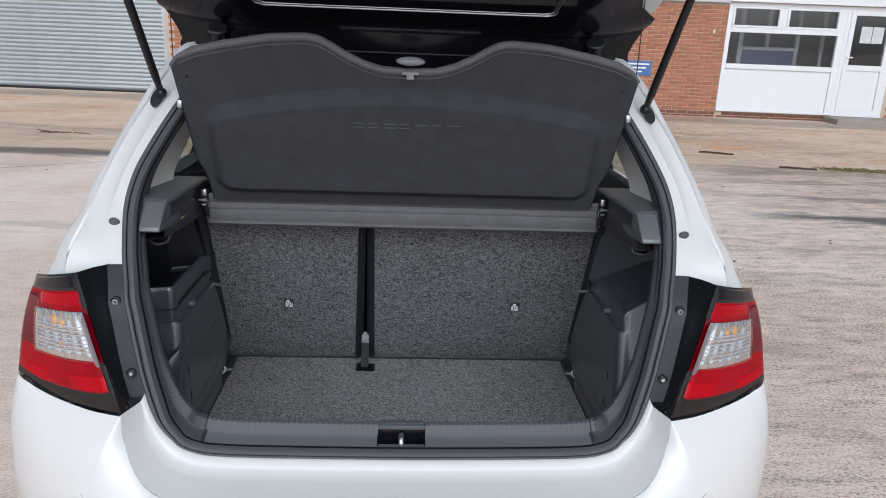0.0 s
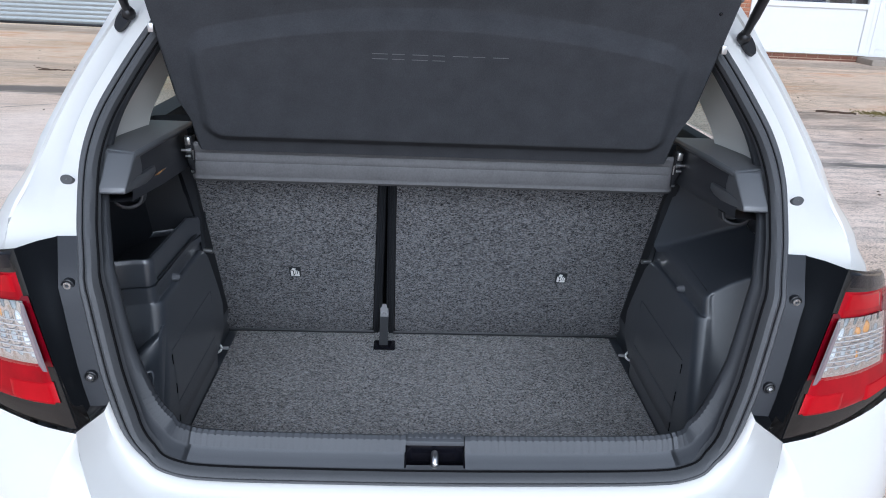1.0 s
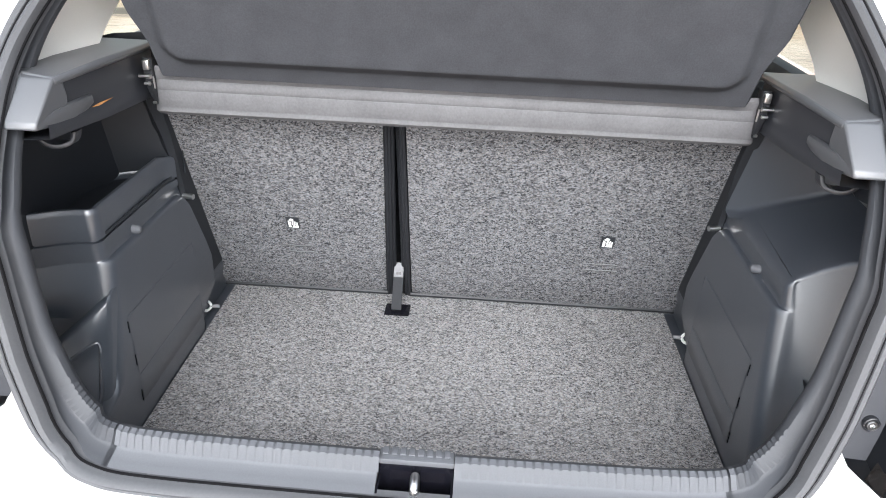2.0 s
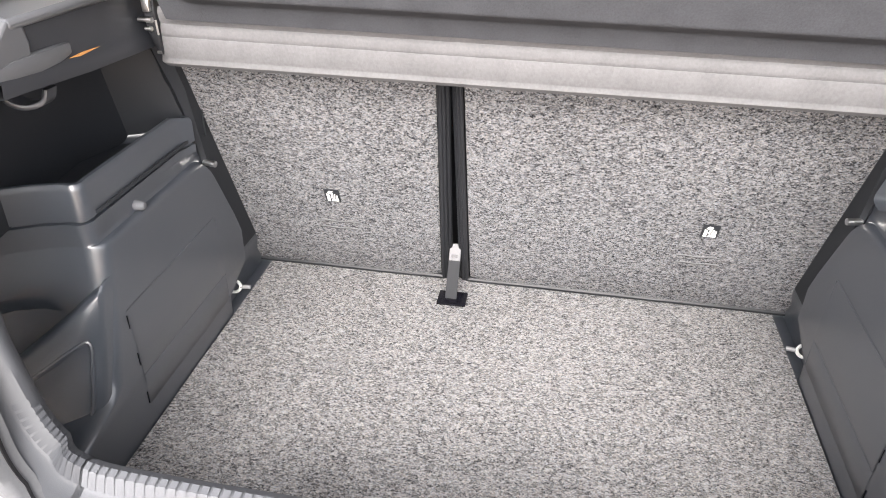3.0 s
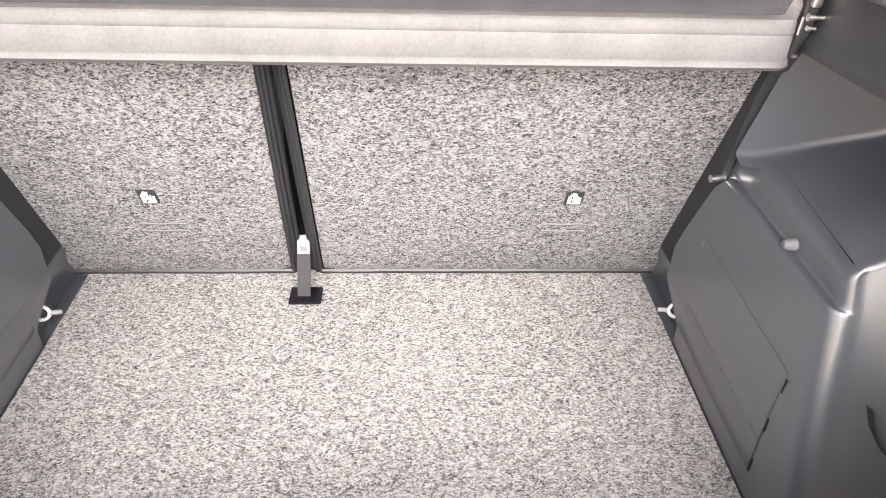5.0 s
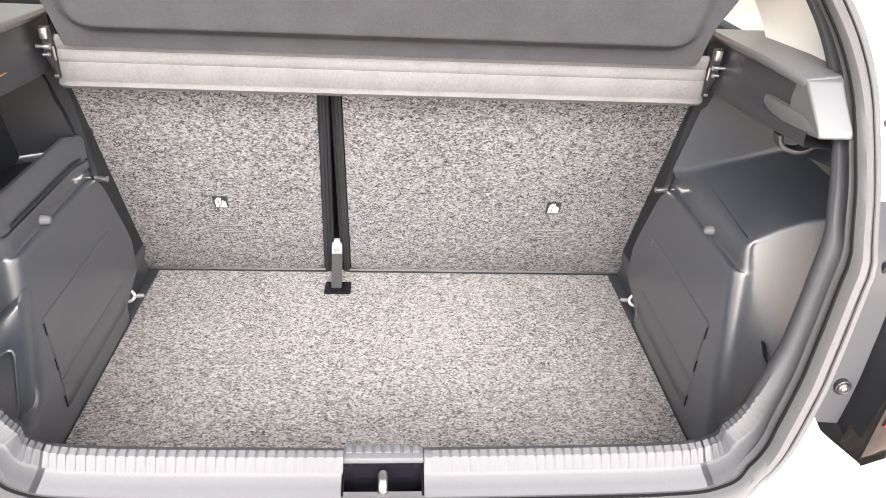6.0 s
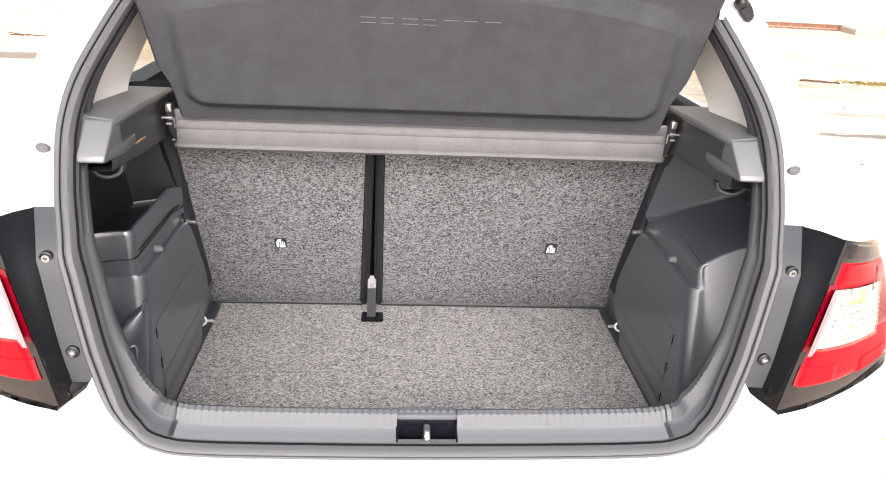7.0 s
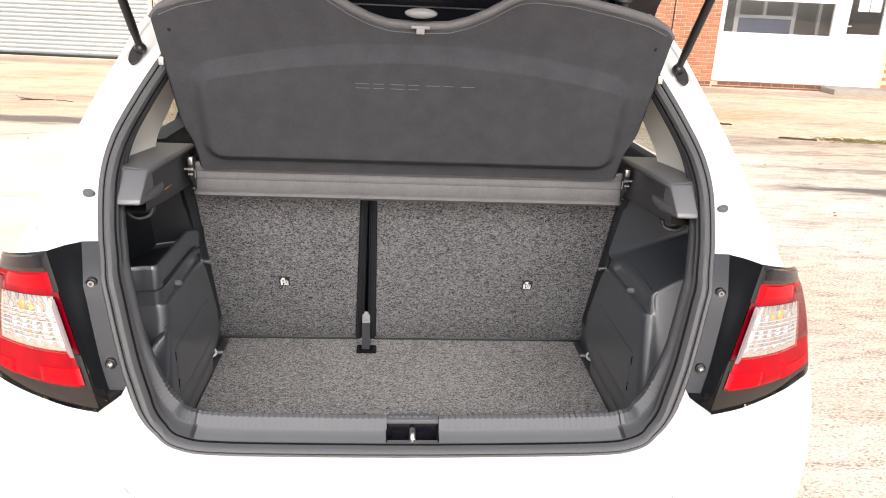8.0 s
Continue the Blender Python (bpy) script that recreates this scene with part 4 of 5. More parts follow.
def backrest(x0, x1, gap_side):
    seat = part("rear_backrest", slab(fresh(), [seat_at(x0, 0.004, -0.004), seat_at(x1, 0.004, -0.004), seat_at(x1 + 0.024 * (gap_side > 0), 0.60, -0.004), seat_at(x0 + 0.004 * (gap_side < 0), 0.60, -0.004)], NORMAL, -0.10), TRIM_SOFT, car, "folding rear seat back covered in flecked felt", bevel=0.01)
    bm = fresh()
    rows = []
    for j in range(21):
        h = 0.006 + 0.59 * j / 20
        row = []
        for i in range(31):
            f = i / 30
            x = x0 + 0.004 + (x1 - x0 - 0.008) * f
            if gap_side > 0:
                x += 0.040 * h * f
            if gap_side < 0:
                x += 0.006 * h * (1 - f)
            e = min(f, 1 - f) * (x1 - x0)
            row.append(seat_at(x, h, 0.0035 - 0.006 * math.exp(-e / 0.006) - 0.006 * math.exp(-h / 0.008) + 0.0012 * noise.noise((x * 6, h * 6, 2))))
        rows.append(row)
    loft(bm, rows)
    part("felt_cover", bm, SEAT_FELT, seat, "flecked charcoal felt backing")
    edge = x1 if gap_side > 0 else x0
    s = 0.040 if gap_side > 0 else 0.006
    for o, out, r in ((0.002, 0.001, 0.0040), (0.0085, -0.001, 0.0042), (0.014, -0.010, 0.0055)):
        bm = fresh()
        tube(bm, [seat_at(edge + gap_side * o * (1.0 - 0.45 * h) + s * h, h, out) for h in np.linspace(0.0, 0.59, 16)], r, 8)
        part("piping", bm, PIPING, seat, "black piped seam")
    bm = fresh()
    tube(bm, [seat_at(x, 0.0045 + 0.0018 * noise.noise((x * 9, 3, gap_side)), 0.001) for x in np.linspace(x0, x1, 40)], 0.0058, 8)
    part("piping", bm, PIPING, seat, "black piped seam")
    return seat


seat_left = backrest(-0.565, -0.140, 1)
seat_right = backrest(-0.088, 0.565, -1)
# added dark box behind the split, standing in for the shade in the gap
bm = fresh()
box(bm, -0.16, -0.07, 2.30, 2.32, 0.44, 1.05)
part("seat_gap_shade", bm, TRIM_SOFT, car)


def seat_label(seat, x):
    """Small woven anchor label and the two stitch lines below it."""
    bm = fresh()
    slab(bm, [seat_at(x + a, h, 0.0055) for a, h in ((-0.014, 0.228), (0.014, 0.228), (0.014, 0.262), (-0.014, 0.262))], NORMAL, -0.002)
    tag = part("anchor_label", bm, TRIM_SOFT, seat, "small black woven label with a white seat symbol", smooth=False)
    bm = fresh()
    for shape in (((-0.003, 0.2315), (0.011, 0.2315), (0.011, 0.237), (0.0, 0.238)), ((-0.010, 0.232), (-0.0045, 0.232), (-0.0045, 0.248), (-0.010, 0.252)), ((-0.008, 0.254), (-0.003, 0.251), (0.003, 0.258), (-0.004, 0.260)),
                  ((-0.003, 0.240), (0.0005, 0.240), (0.0025, 0.254), (-0.001, 0.254)), ((0.002, 0.240), (0.005, 0.240), (0.0065, 0.251), (0.0040, 0.251)), ((0.0065, 0.239), (0.0105, 0.239), (0.0105, 0.248), (0.0080, 0.248))):
        slab(bm, [seat_at(x + a, h, 0.0066) for a, h in shape], NORMAL, -0.001)
    part("seat_symbol", bm, WHITE_PLASTIC, tag, smooth=False)
    for h in (0.168, 0.147):
        bm = fresh()
        tube(bm, [seat_at(x - 0.038 + 0.0095 * k, h + 0.0012 * math.sin(k * 1.3), 0.0042) for k in range(9)], 0.0013, 6)
        part("stitch_line", bm, THREAD, seat, "faint stitched line")
    bm = fresh()
    for h in (0.1655, 0.1445):
        tube(bm, [seat_at(x - 0.038 + 0.0095 * k, h + 0.0012 * math.sin(k * 1.3), 0.0036) for k in range(9)], 0.0011, 6)
    part("stitch_crease", bm, PIPING, seat)


seat_label(seat_left, -0.331)
seat_label(seat_right, 0.334)

# centre belt: webbing strap out of a slot in the floor, with its buckle tongue
bm = fresh()
strap_line = ((2.068, 0.468), (2.074, 0.480), (2.088, 0.500), (2.102, 0.524), (2.110, 0.540))
loft(bm, [[Vector((x, y - o, z + o)) for x in (-0.1225, -0.122, -0.1005, -0.100)] for o in (0.0, 0.002) for y, z in (strap_line if o == 0 else strap_line[::-1])])
belt = part("centre_belt", bm, WEBBING, car, "grey webbing strap of the centre seat belt")
bm = fresh()
box(bm, -0.137, -0.080, 2.048, 2.094, 0.464, 0.470, 0.003)
part("slot_plate", bm, BLACK_GLOSS, belt, "black slot plate in the floor")
bm = fresh()
crown = [(-0.123, -0.004), (-0.0995, -0.004), (-0.0995, 0.024), (-0.1015, 0.029), (-0.105, 0.031), (-0.1175, 0.031), (-0.121, 0.029), (-0.123, 0.024)]
slab(bm, [Vector((x, 2.107 + 0.42 * h, 0.536 + 0.9 * h)) for x, h in crown], (0, -0.9, 0.42), 0.004)
tongue = part("buckle_tongue", bm, SATIN_STEEL, belt, "bright steel buckle tongue", bevel=0.0012)
bm = fresh()
slab(bm, [Vector((x, 2.1025 + 0.42 * h, 0.538 + 0.9 * h)) for x, h in ((-0.1165, 0.003), (-0.1055, 0.003), (-0.1055, 0.009), (-0.1165, 0.009))], (0, -0.9, 0.42), 0.001)
part("tongue_slot", bm, BLACK_GLOSS, tongue)
# dark pivot covers at the outer feet of the backrests
for seat, side in ((seat_left, -1), (seat_right, 1)):
    bm = fresh()
    slab(bm, [seat_at(side * (0.562 - 0.030 * math.sin(a)), 0.060 - 0.060 * math.cos(a), 0.010) for a in np.linspace(0, math.pi, 11)], NORMAL, -0.016)
    part("pivot_cover", bm, PIPING, seat, "black plastic seat pivot cover", bevel=0.003)


# side trims
EDGE_LEFT = ((0.44, 1.455), (0.545, 1.49), (0.556, 1.52), (0.566, 1.560), (0.578, 1.580), (0.648, 1.606), (0.718, 1.626), (0.78, 1.640), (0.90, 1.640))
EDGE_RIGHT = ((0.44, 1.522), (0.57, 1.560), (0.78, 1.629), (0.90, 1.668))
ROUND = 0.026


def seat_line(z):
    """How far forward the leaning backrests stand at a height."""
    return 2.150 - 0.466 * (z - 0.463)


def side_plan(z, side, back=0.0):
    """Inner trim outline at a height: concave rear face, rounded corner, long inner wall set back by an amount."""
    yc = curve1(EDGE_LEFT if side < 0 else EDGE_RIGHT, z)
    foot = 0.022 if z < 0.53 else 0.004
    xc = 0.509 + 0.010 * max(0, (z - 0.6)) / 0.2
    if side < 0:
        pts = [(0.72, min(yc - 0.15, 1.44)), (0.69, yc - 0.105), (0.655, yc - 0.058), (0.62, yc - 0.028), (0.585, yc - 0.009), (0.56, yc - 0.001)]
    else:
        pts = [(0.66, min(yc - 0.19, 1.43)), (0.637, yc - 0.11), (0.618, yc - 0.066), (0.596, yc - 0.036), (0.572, yc - 0.015), (0.550, yc - 0.003)]
    if side < 0:
        # the pocket behind the lower bin runs deeper
        f = min(1.0, max(0.0, (0.725 - z) / 0.05))
        pts = [(x, y + f * f * (3 - 2 * f) * d) for (x, y), d in zip(pts, (0.085, 0.075, 0.060, 0.042, 0.022, 0.006))]
    for k in range(7):
        a = math.pi / 2 * k / 6
        pts.append((xc + ROUND - ROUND * math.sin(a) + back * k / 6, yc + ROUND - ROUND * math.cos(a)))
    # the proud lower panel ends along the leaning seat, with a rounded upper corner
    turn = min(1.0, max(0.0, (z - 0.735) / 0.046))
    yb = seat_line(z) - 0.052 - 0.034 * (1 - math.sqrt(1 - turn * turn)) if z >= 0.53 else 1.950
    yb = min(yb, 2.03)
    step = max(back, 0.011 if z >= 0.53 else foot)
    pts += [(xc + back, yc + 0.10), (xc + back, yc + 0.18), (xc + back, yb - 0.012), (xc + back + 0.001, yb - 0.002), (xc + step, yb + 0.006), (xc + step, 2.20)]
    return [Vector((side * x, y, z)) for x, y in pts]


def side_point(p, side):
    return Vector((side * p.x, p.y, p.z))


def arch_top(x):
    return 0.817 + 0.80 * min(0.13, max(0.0, x - 0.526))


for side in (-1, 1):
    bm = fresh()
    rows = [side_plan(z, side) for z in (0.45, 0.50, 0.535, 0.545, 0.556, 0.566, 0.578, 0.60, 0.64, 0.68, 0.72, 0.735, 0.745, 0.755, 0.763, 0.769, 0.773)]
    rows += [side_plan(z, side, b) for z, b in ((0.7765, 0.0006), (0.779, 0.0018), (0.7805, 0.004), (0.781, 0.008), (0.7815, 0.0105), (0.784, 0.0120), (0.788, 0.0120))]
    if side < 0:
        rows += [side_plan(0.80, side, 0.011), side_plan(0.8005, side, 0.011)]
    else:
        # the wheel arch cover: the rear face climbs outwards to a sloping top
        base = [Vector((min(p.x, 0.648), min(p.y, 1.900 + 0.0008 * k), p.z)) for k, p in enumerate(side_plan(0.792, 1, 0.011))]
        climb = [0.33 * (arch_top(p.x) - 0.801) * min(1.0, max(0.0, (12 - k) / 6)) for k, p in enumerate(base)]
        base = [Vector((p.x, p.y + c, p.z)) for p, c in zip(base, climb)]
        mid = [Vector((p.x, p.y, arch_top(p.x) - 0.009)) for p in base]
        rows.append([Vector((p.x, max(p.y, min(q.y, 1.946)), p.z)) for p, q in zip(mid, side_plan(0.792, 1, 0.011))])
        top_rows = [mid]
        n_in = [Vector((0, 1, 0))] * 6 + [Vector((math.sin(math.pi / 2 * k / 6), math.cos(math.pi / 2 * k / 6), 0)) for k in range(7)] + [Vector((1, 0, 0))] * 6
        for d, lift in ((0.0008, -0.0055), (0.0028, -0.0022), (0.0060, -0.0005), (0.0100, 0.0)):
            top_rows.append([Vector(((p + n * d).x, (p + n * d).y, arch_top((p + n * d).x) + lift)) for p, n in zip(base, n_in)])
        crease = [Vector((0.655, 1.786, 0)).lerp(Vector((base[12].x + 0.010, 1.901, 0)), min(1.0, k / 12)) for k in range(len(base))]
        top_rows.append([Vector((p.x, p.y, arch_top(p.x))) for p in crease])
    loft(bm, rows)
    trim = part("side_trim", bm, TRIM, car, "moulded black boot side panel")
    if side > 0:
        bm = fresh()
        loft(bm, [r[:18] for r in top_rows[:-1]])
        loft(bm, [r[:18] for r in top_rows[-2:]])
        loft(bm, [[Vector((p.x, p.y, p.z - 0.003)) for p in mid[:18]], [Vector((p.x + 0.03, p.y + 0.01, p.z - 0.004)) for p in mid[:18]]])
        part("arch_top", bm, TRIM, trim, "sloping top of the wheel arch cover")
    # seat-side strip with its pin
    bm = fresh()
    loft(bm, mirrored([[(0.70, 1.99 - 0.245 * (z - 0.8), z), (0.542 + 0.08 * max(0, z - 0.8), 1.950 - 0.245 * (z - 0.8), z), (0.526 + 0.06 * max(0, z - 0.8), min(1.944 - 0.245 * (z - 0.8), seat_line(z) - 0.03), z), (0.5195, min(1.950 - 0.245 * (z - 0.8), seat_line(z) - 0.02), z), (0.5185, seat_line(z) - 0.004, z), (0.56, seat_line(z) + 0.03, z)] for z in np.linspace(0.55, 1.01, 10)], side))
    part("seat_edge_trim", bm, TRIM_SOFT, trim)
    bm = fresh()
    tube(bm, [(side * 0.524, 1.955, 0.769), (side * 0.502, 1.951, 0.769)], 0.0055, 12)
    part("locking_pin", bm, METAL, trim, "bright steel pin")
    # floor edge beside the mat
    bm = fresh()
    box(bm, min(side * 0.503, side * 0.56), max(side * 0.503, side * 0.56), 1.93, 2.17, 0.440, 0.4585, 0.002)
    part("floor_edge", bm, TRIM, trim)
    # lashing eye
    bm = fresh()
    tube(bm, spline([(side * 0.534, 2.004, 0.496), (side * 0.522, 2.003, 0.498), (side * 0.514, 2.0, 0.492), (side * 0.515, 1.997, 0.484), (side * 0.522, 1.995, 0.479), (side * 0.533, 1.994, 0.478)], 5), 0.0031, 10)
    part("lashing_eye", bm, WHITE_PLASTIC, trim, "white lashing eye")
    bm = fresh()
    tube(bm, [(side * 0.515, 2.0, 0.488), (side * 0.497, 2.006, 0.486)], 0.0042, 10)
    part("eye_base", bm, GREY_PLASTIC, trim)
    # flush access flap: fine outline, fold line and hinge slots
    def wall_x(z):
        return 0.509 + 0.05 * max(0, z - 0.6)

    bm = fresh()
    loft(bm, [[Vector((side * (wall_x(z) - o), y, z)) for y in np.linspace(1.652 + e, 1.940 - e, 6)] for z, o, e in ((0.674, -0.001, 0.0), (0.6725, 0.0006, 0.0015), (0.60, 0.0008, 0.0015), (0.558, 0.0008, 0.0015), (0.556, 0.0001, 0.0015), (0.554, 0.0008, 0.0015), (0.502, 0.0008, 0.0015), (0.500, -0.001, 0.0))])
    part("access_flap", bm, TRIM, trim, "flush access flap with a fold line")
    for zz in (0.656, 0.590, 0.516):
        bm = fresh()
        tube(bm, [(side * (wall_x(zz) - 0.0006), 1.650, zz + 0.011), (side * (wall_x(zz) - 0.0006), 1.650, zz - 0.011)], 0.0009, 6)
        part("hinge_slot", bm, BLACK_GLOSS, trim)
    for ya, za, yb, zb in ((1.656, 0.5565, 1.930, 0.5565), (1.656, 0.6738, 1.938, 0.6738), (1.9395, 0.672, 1.9395, 0.504)):
        bm = fresh()
        tube(bm, [(side * (wall_x(za) - 0.0008), ya, za), (side * (wall_x(zb) - 0.0008), yb, zb)], 0.0006, 6)
        part("flap_edge", bm, SILL, trim)
    # trim clip
    bm = fresh()
    loft(bm, [[Vector((side * (0.521 - h), 1.752 + q * math.cos(2 * math.pi * k / 14), 0.789 + q * math.sin(2 * math.pi * k / 14))) for k in range(14)] for q, h in ((0.008, -0.010), (0.0075, 0.001), (0.0045, 0.006), (0.0005, 0.0065))], close=True)
    part("trim_clip", bm, SILL, trim, "round plastic trim clip")

    # upper ledge that carries the parcel shelf: top plate, sloped rear block, recessed flank
    bm = fresh()
    slab(bm, [Vector((side * x, y, z)) for x, y, z in ((0.511, 1.577, 1.090), (0.506, 1.70, 1.090), (0.503, 1.885, 1.084), (0.63, 1.885, 1.084), (0.63, 1.70, 1.092), (0.575, 1.597, 1.092))], (0, 0, -1), 0.012)
    ledge = part("shelf_ledge", bm, LEDGE, car, "black moulded parcel shelf support", bevel=0.005)
    bm = fresh()
    block = [[(xi, 1.578, 1.089), (xi, 1.524, 1.043), (xi + 0.002, 1.522, 1.034), (xi + 0.002, 1.60, 1.022), (xi, 1.606, 1.06), (xi, 1.600, 1.089)] for xi in (0.512, 0.556)]
    block.append([(0.566, 1.592, 1.091), (0.560, 1.540, 1.044), (0.560, 1.538, 1.034), (0.575, 1.60, 1.022), (0.575, 1.612, 1.06), (0.572, 1.612, 1.091)])
    vs = loft(bm, mirrored(block, side), close=True)
    bm.faces.new(vs[0])
    bm.faces.new(vs[-1])
    part("ledge_block", bm, LEDGE, ledge, bevel=0.005)
    # flank in a darker plastic than the ledge top: its shade is in the colour
    bm = fresh()
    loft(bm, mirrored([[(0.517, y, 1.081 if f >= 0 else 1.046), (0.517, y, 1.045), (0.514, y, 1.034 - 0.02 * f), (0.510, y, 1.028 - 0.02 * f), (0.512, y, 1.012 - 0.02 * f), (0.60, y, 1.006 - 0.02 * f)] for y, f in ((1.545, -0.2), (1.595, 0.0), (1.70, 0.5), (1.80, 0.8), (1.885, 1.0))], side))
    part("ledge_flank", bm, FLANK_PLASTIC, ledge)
    bm = fresh()
    grip = []
    for y, x, top, low in ((1.526, 0.5135, 1.044, 1.033), (1.57, 0.5105, 1.050, 1.029), (1.61, 0.5095, 1.049, 1.026), (1.65, 0.511, 1.047, 1.027), (1.672, 0.514, 1.045, 1.029), (1.676, 0.520, 1.044, 1.030)):
        grip.append([(0.545, y, top + 0.001), (x + 0.004, y, top), (x + 0.001, y, top - 0.0015), (x, y, top - 0.005), (x, y, low + 0.004), (x + 0.002, y, low + 0.001), (0.545, y, low)])
    vs = loft(bm, mirrored(grip, side))
    bm.faces.new(vs[-1])
    part("grip", bm, LEDGE, ledge)
    bm = fresh()
    bend = spline([(0.571, 1.612, 1.030), (0.569, 1.615, 1.002), (0.563, 1.618, 0.988), (0.551, 1.624, 0.981), (0.537, 1.630, 0.983), (0.530, 1.633, 0.989), (0.527, 1.635, 1.001)], 4)
    rows = []
    for k, p in enumerate(bend):
        d = (bend[min(k + 1, len(bend) - 1)] - bend[max(k - 1, 0)]).normalized()
        n = Vector((-d.z, 0, d.x)).normalized() * 0.0032
        wide = Vector((0, 0.013 - 0.004 * k / len(bend), 0))
        rows.append([side_point(q, side) for q in (p + n - wide * 0.9, p + n * 0.6 - wide, p - n * 0.6 - wide, p - n - wide * 0.9, p - n + wide, p + n + wide)])
    vs = loft(bm, rows, close=True)
    bm.faces.new(vs[0])
    bm.faces.new(vs[-1])
    part("bag_hook", bm, FLANK_PLASTIC, ledge, "black folding bag hook")
    # pillar trim above the ledge, from the seal to the side window
    edge = spline([(0.572, 1.82, 1.083), (0.577, 1.87, 1.11), (0.562, 1.935, 1.168), (0.54, 2.0, 1.25), (0.50, 2.06, 1.37)], 5)
    rows = []
    for p in edge:
        zs = p.z + 0.006
        a = Vector((aperture_x(zs) - 0.014, face_y(zs) + 0.025, zs))
        rows.append([a, a.lerp(p, 0.5) + Vector((0.010, 0, 0)), p, p + Vector((0.012, 0.015, 0)), p + Vector((0.07, 0.05, 0))])
    bm = fresh()
    loft(bm, mirrored(rows, side))
    part("pillar_trim", bm, PILLAR, car, "pale grey pillar trim")

# left: open tray over the arch, and a lower bin
bm = fresh()
outline = side_plan(0.81, -1, 0.011)[1:16] + [Vector((-0.5205, 1.930, 0)), Vector((-0.57, 1.955, 0))]
inward = [Vector((0, 1, 0))] * 5 + [Vector((-math.sin(math.pi / 2 * k / 6), math.cos(math.pi / 2 * k / 6), 0)) for k in range(7)] + [Vector((-1, 0, 0))] * 3 + [Vector((-0.7, -0.7, 0)), Vector((0, -1, 0))]


def tray_ring(inset, z):
    return [Vector(((p + w * inset).x, (p + w * inset).y, z - (0.010 if p.y > 1.92 and z > 0.83 else 0.0))) for p, w in zip(outline, inward)]


loft(bm, [tray_ring(d, z) for d, z in ((0.0, 0.80), (0.0, 0.8130), (0.006, 0.8140), (0.006, 0.8168), (0.0, 0.8180), (0.0, 0.860), (0.0012, 0.8655), (0.004, 0.869), (0.009, 0.8695), (0.010, 0.866), (0.011, 0.822))])
tray = part("storage_tray", bm, TRIM, car, "black open side tray above the wheel arch")
# tray floor, back and cavity walls coloured darker for the shade inside the recess
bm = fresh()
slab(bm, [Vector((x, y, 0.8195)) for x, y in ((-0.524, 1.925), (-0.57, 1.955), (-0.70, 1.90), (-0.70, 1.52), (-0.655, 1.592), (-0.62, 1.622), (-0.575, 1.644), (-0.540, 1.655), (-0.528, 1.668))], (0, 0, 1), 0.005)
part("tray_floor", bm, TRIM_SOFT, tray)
bm = fresh()
loft(bm, [[Vector((x, y - 0.016 + 0.016 * math.sin(a), 0.826 + 0.016 - 0.016 * math.cos(a))) for a in np.linspace(0, 1.45, 7)] for x, y in ((-0.66, 1.862), (-0.60, 1.900), (-0.56, 1.922), (-0.530, 1.938))])
part("tray_fillet", bm, TRIM, tray)
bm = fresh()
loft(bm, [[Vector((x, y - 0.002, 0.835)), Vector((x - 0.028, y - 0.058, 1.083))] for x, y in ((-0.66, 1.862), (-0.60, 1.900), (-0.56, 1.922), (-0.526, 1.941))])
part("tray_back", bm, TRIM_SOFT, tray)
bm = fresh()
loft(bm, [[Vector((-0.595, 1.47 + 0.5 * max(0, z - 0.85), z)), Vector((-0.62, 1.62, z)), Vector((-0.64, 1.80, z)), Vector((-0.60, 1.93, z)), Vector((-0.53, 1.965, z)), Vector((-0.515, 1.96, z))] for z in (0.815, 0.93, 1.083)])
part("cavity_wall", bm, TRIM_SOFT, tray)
bm = fresh()
LIP = ((0.5208, 1.640, 0.733), (0.54, 1.625, 0.716), (0.56, 1.612, 0.697), (0.60, 1.588, 0.664), (0.64, 1.56, 0.632), (0.68, 1.53, 0.60))
lip_line = [Vector((-x, y, z)) for x, y, z in LIP]


def bin_row(out, dz, level=None):
    """The bin's outline pushed rearwards: along the inner wall, round a small corner, outwards along the lip."""
    yc = 1.640 - out
    pts = [Vector((-0.5108, 1.680, 0.738 + dz)), Vector((-0.5108, yc + 0.010, 0.737 + dz)), Vector((-0.5120, yc + 0.0055, 0.736 + dz)), Vector((-0.5145, yc + 0.002, 0.735 + dz))]
    pts = [Vector((p.x - 0.05 * max(0.0, p.z - 0.6), p.y, p.z)) for p in pts]
    pts += [Vector((p.x, p.y - out, p.z + dz)) for p in lip_line]
    if level is not None:
        pts = [Vector((p.x, p.y, p.z * (1 - level) + 0.545 * level)) for p in pts]
    return pts


rows = [bin_row(o, dz) for o, dz in ((-0.016, -0.050), (-0.010, -0.012), (-0.006, -0.003), (0.0, 0.0), (0.008, 0.0), (0.017, -0.003), (0.023, -0.008), (0.027, -0.015), (0.029, -0.026))]
rows += [bin_row(0.029 + f * 0.055 - (0.0 if f in (0.2, 1.0) else 0.004), -0.026, f) for f in (0.2, 0.24, 0.5, 0.8, 0.93, 1.0)]
loft(bm, rows)
side_bin = part("side_bin", bm, TRIM, car, "black lower storage bin with a rounded lip")


def bin_face(x, f, out=-0.0012):
    q = [float(np.interp(-x, [-p.x for p in lip_line], [p[c] for p in lip_line])) for c in (1, 2)]
    return (x, q[0] - 0.029 - f * 0.055 - out, (q[1] - 0.026) * (1 - f) + 0.545 * f)


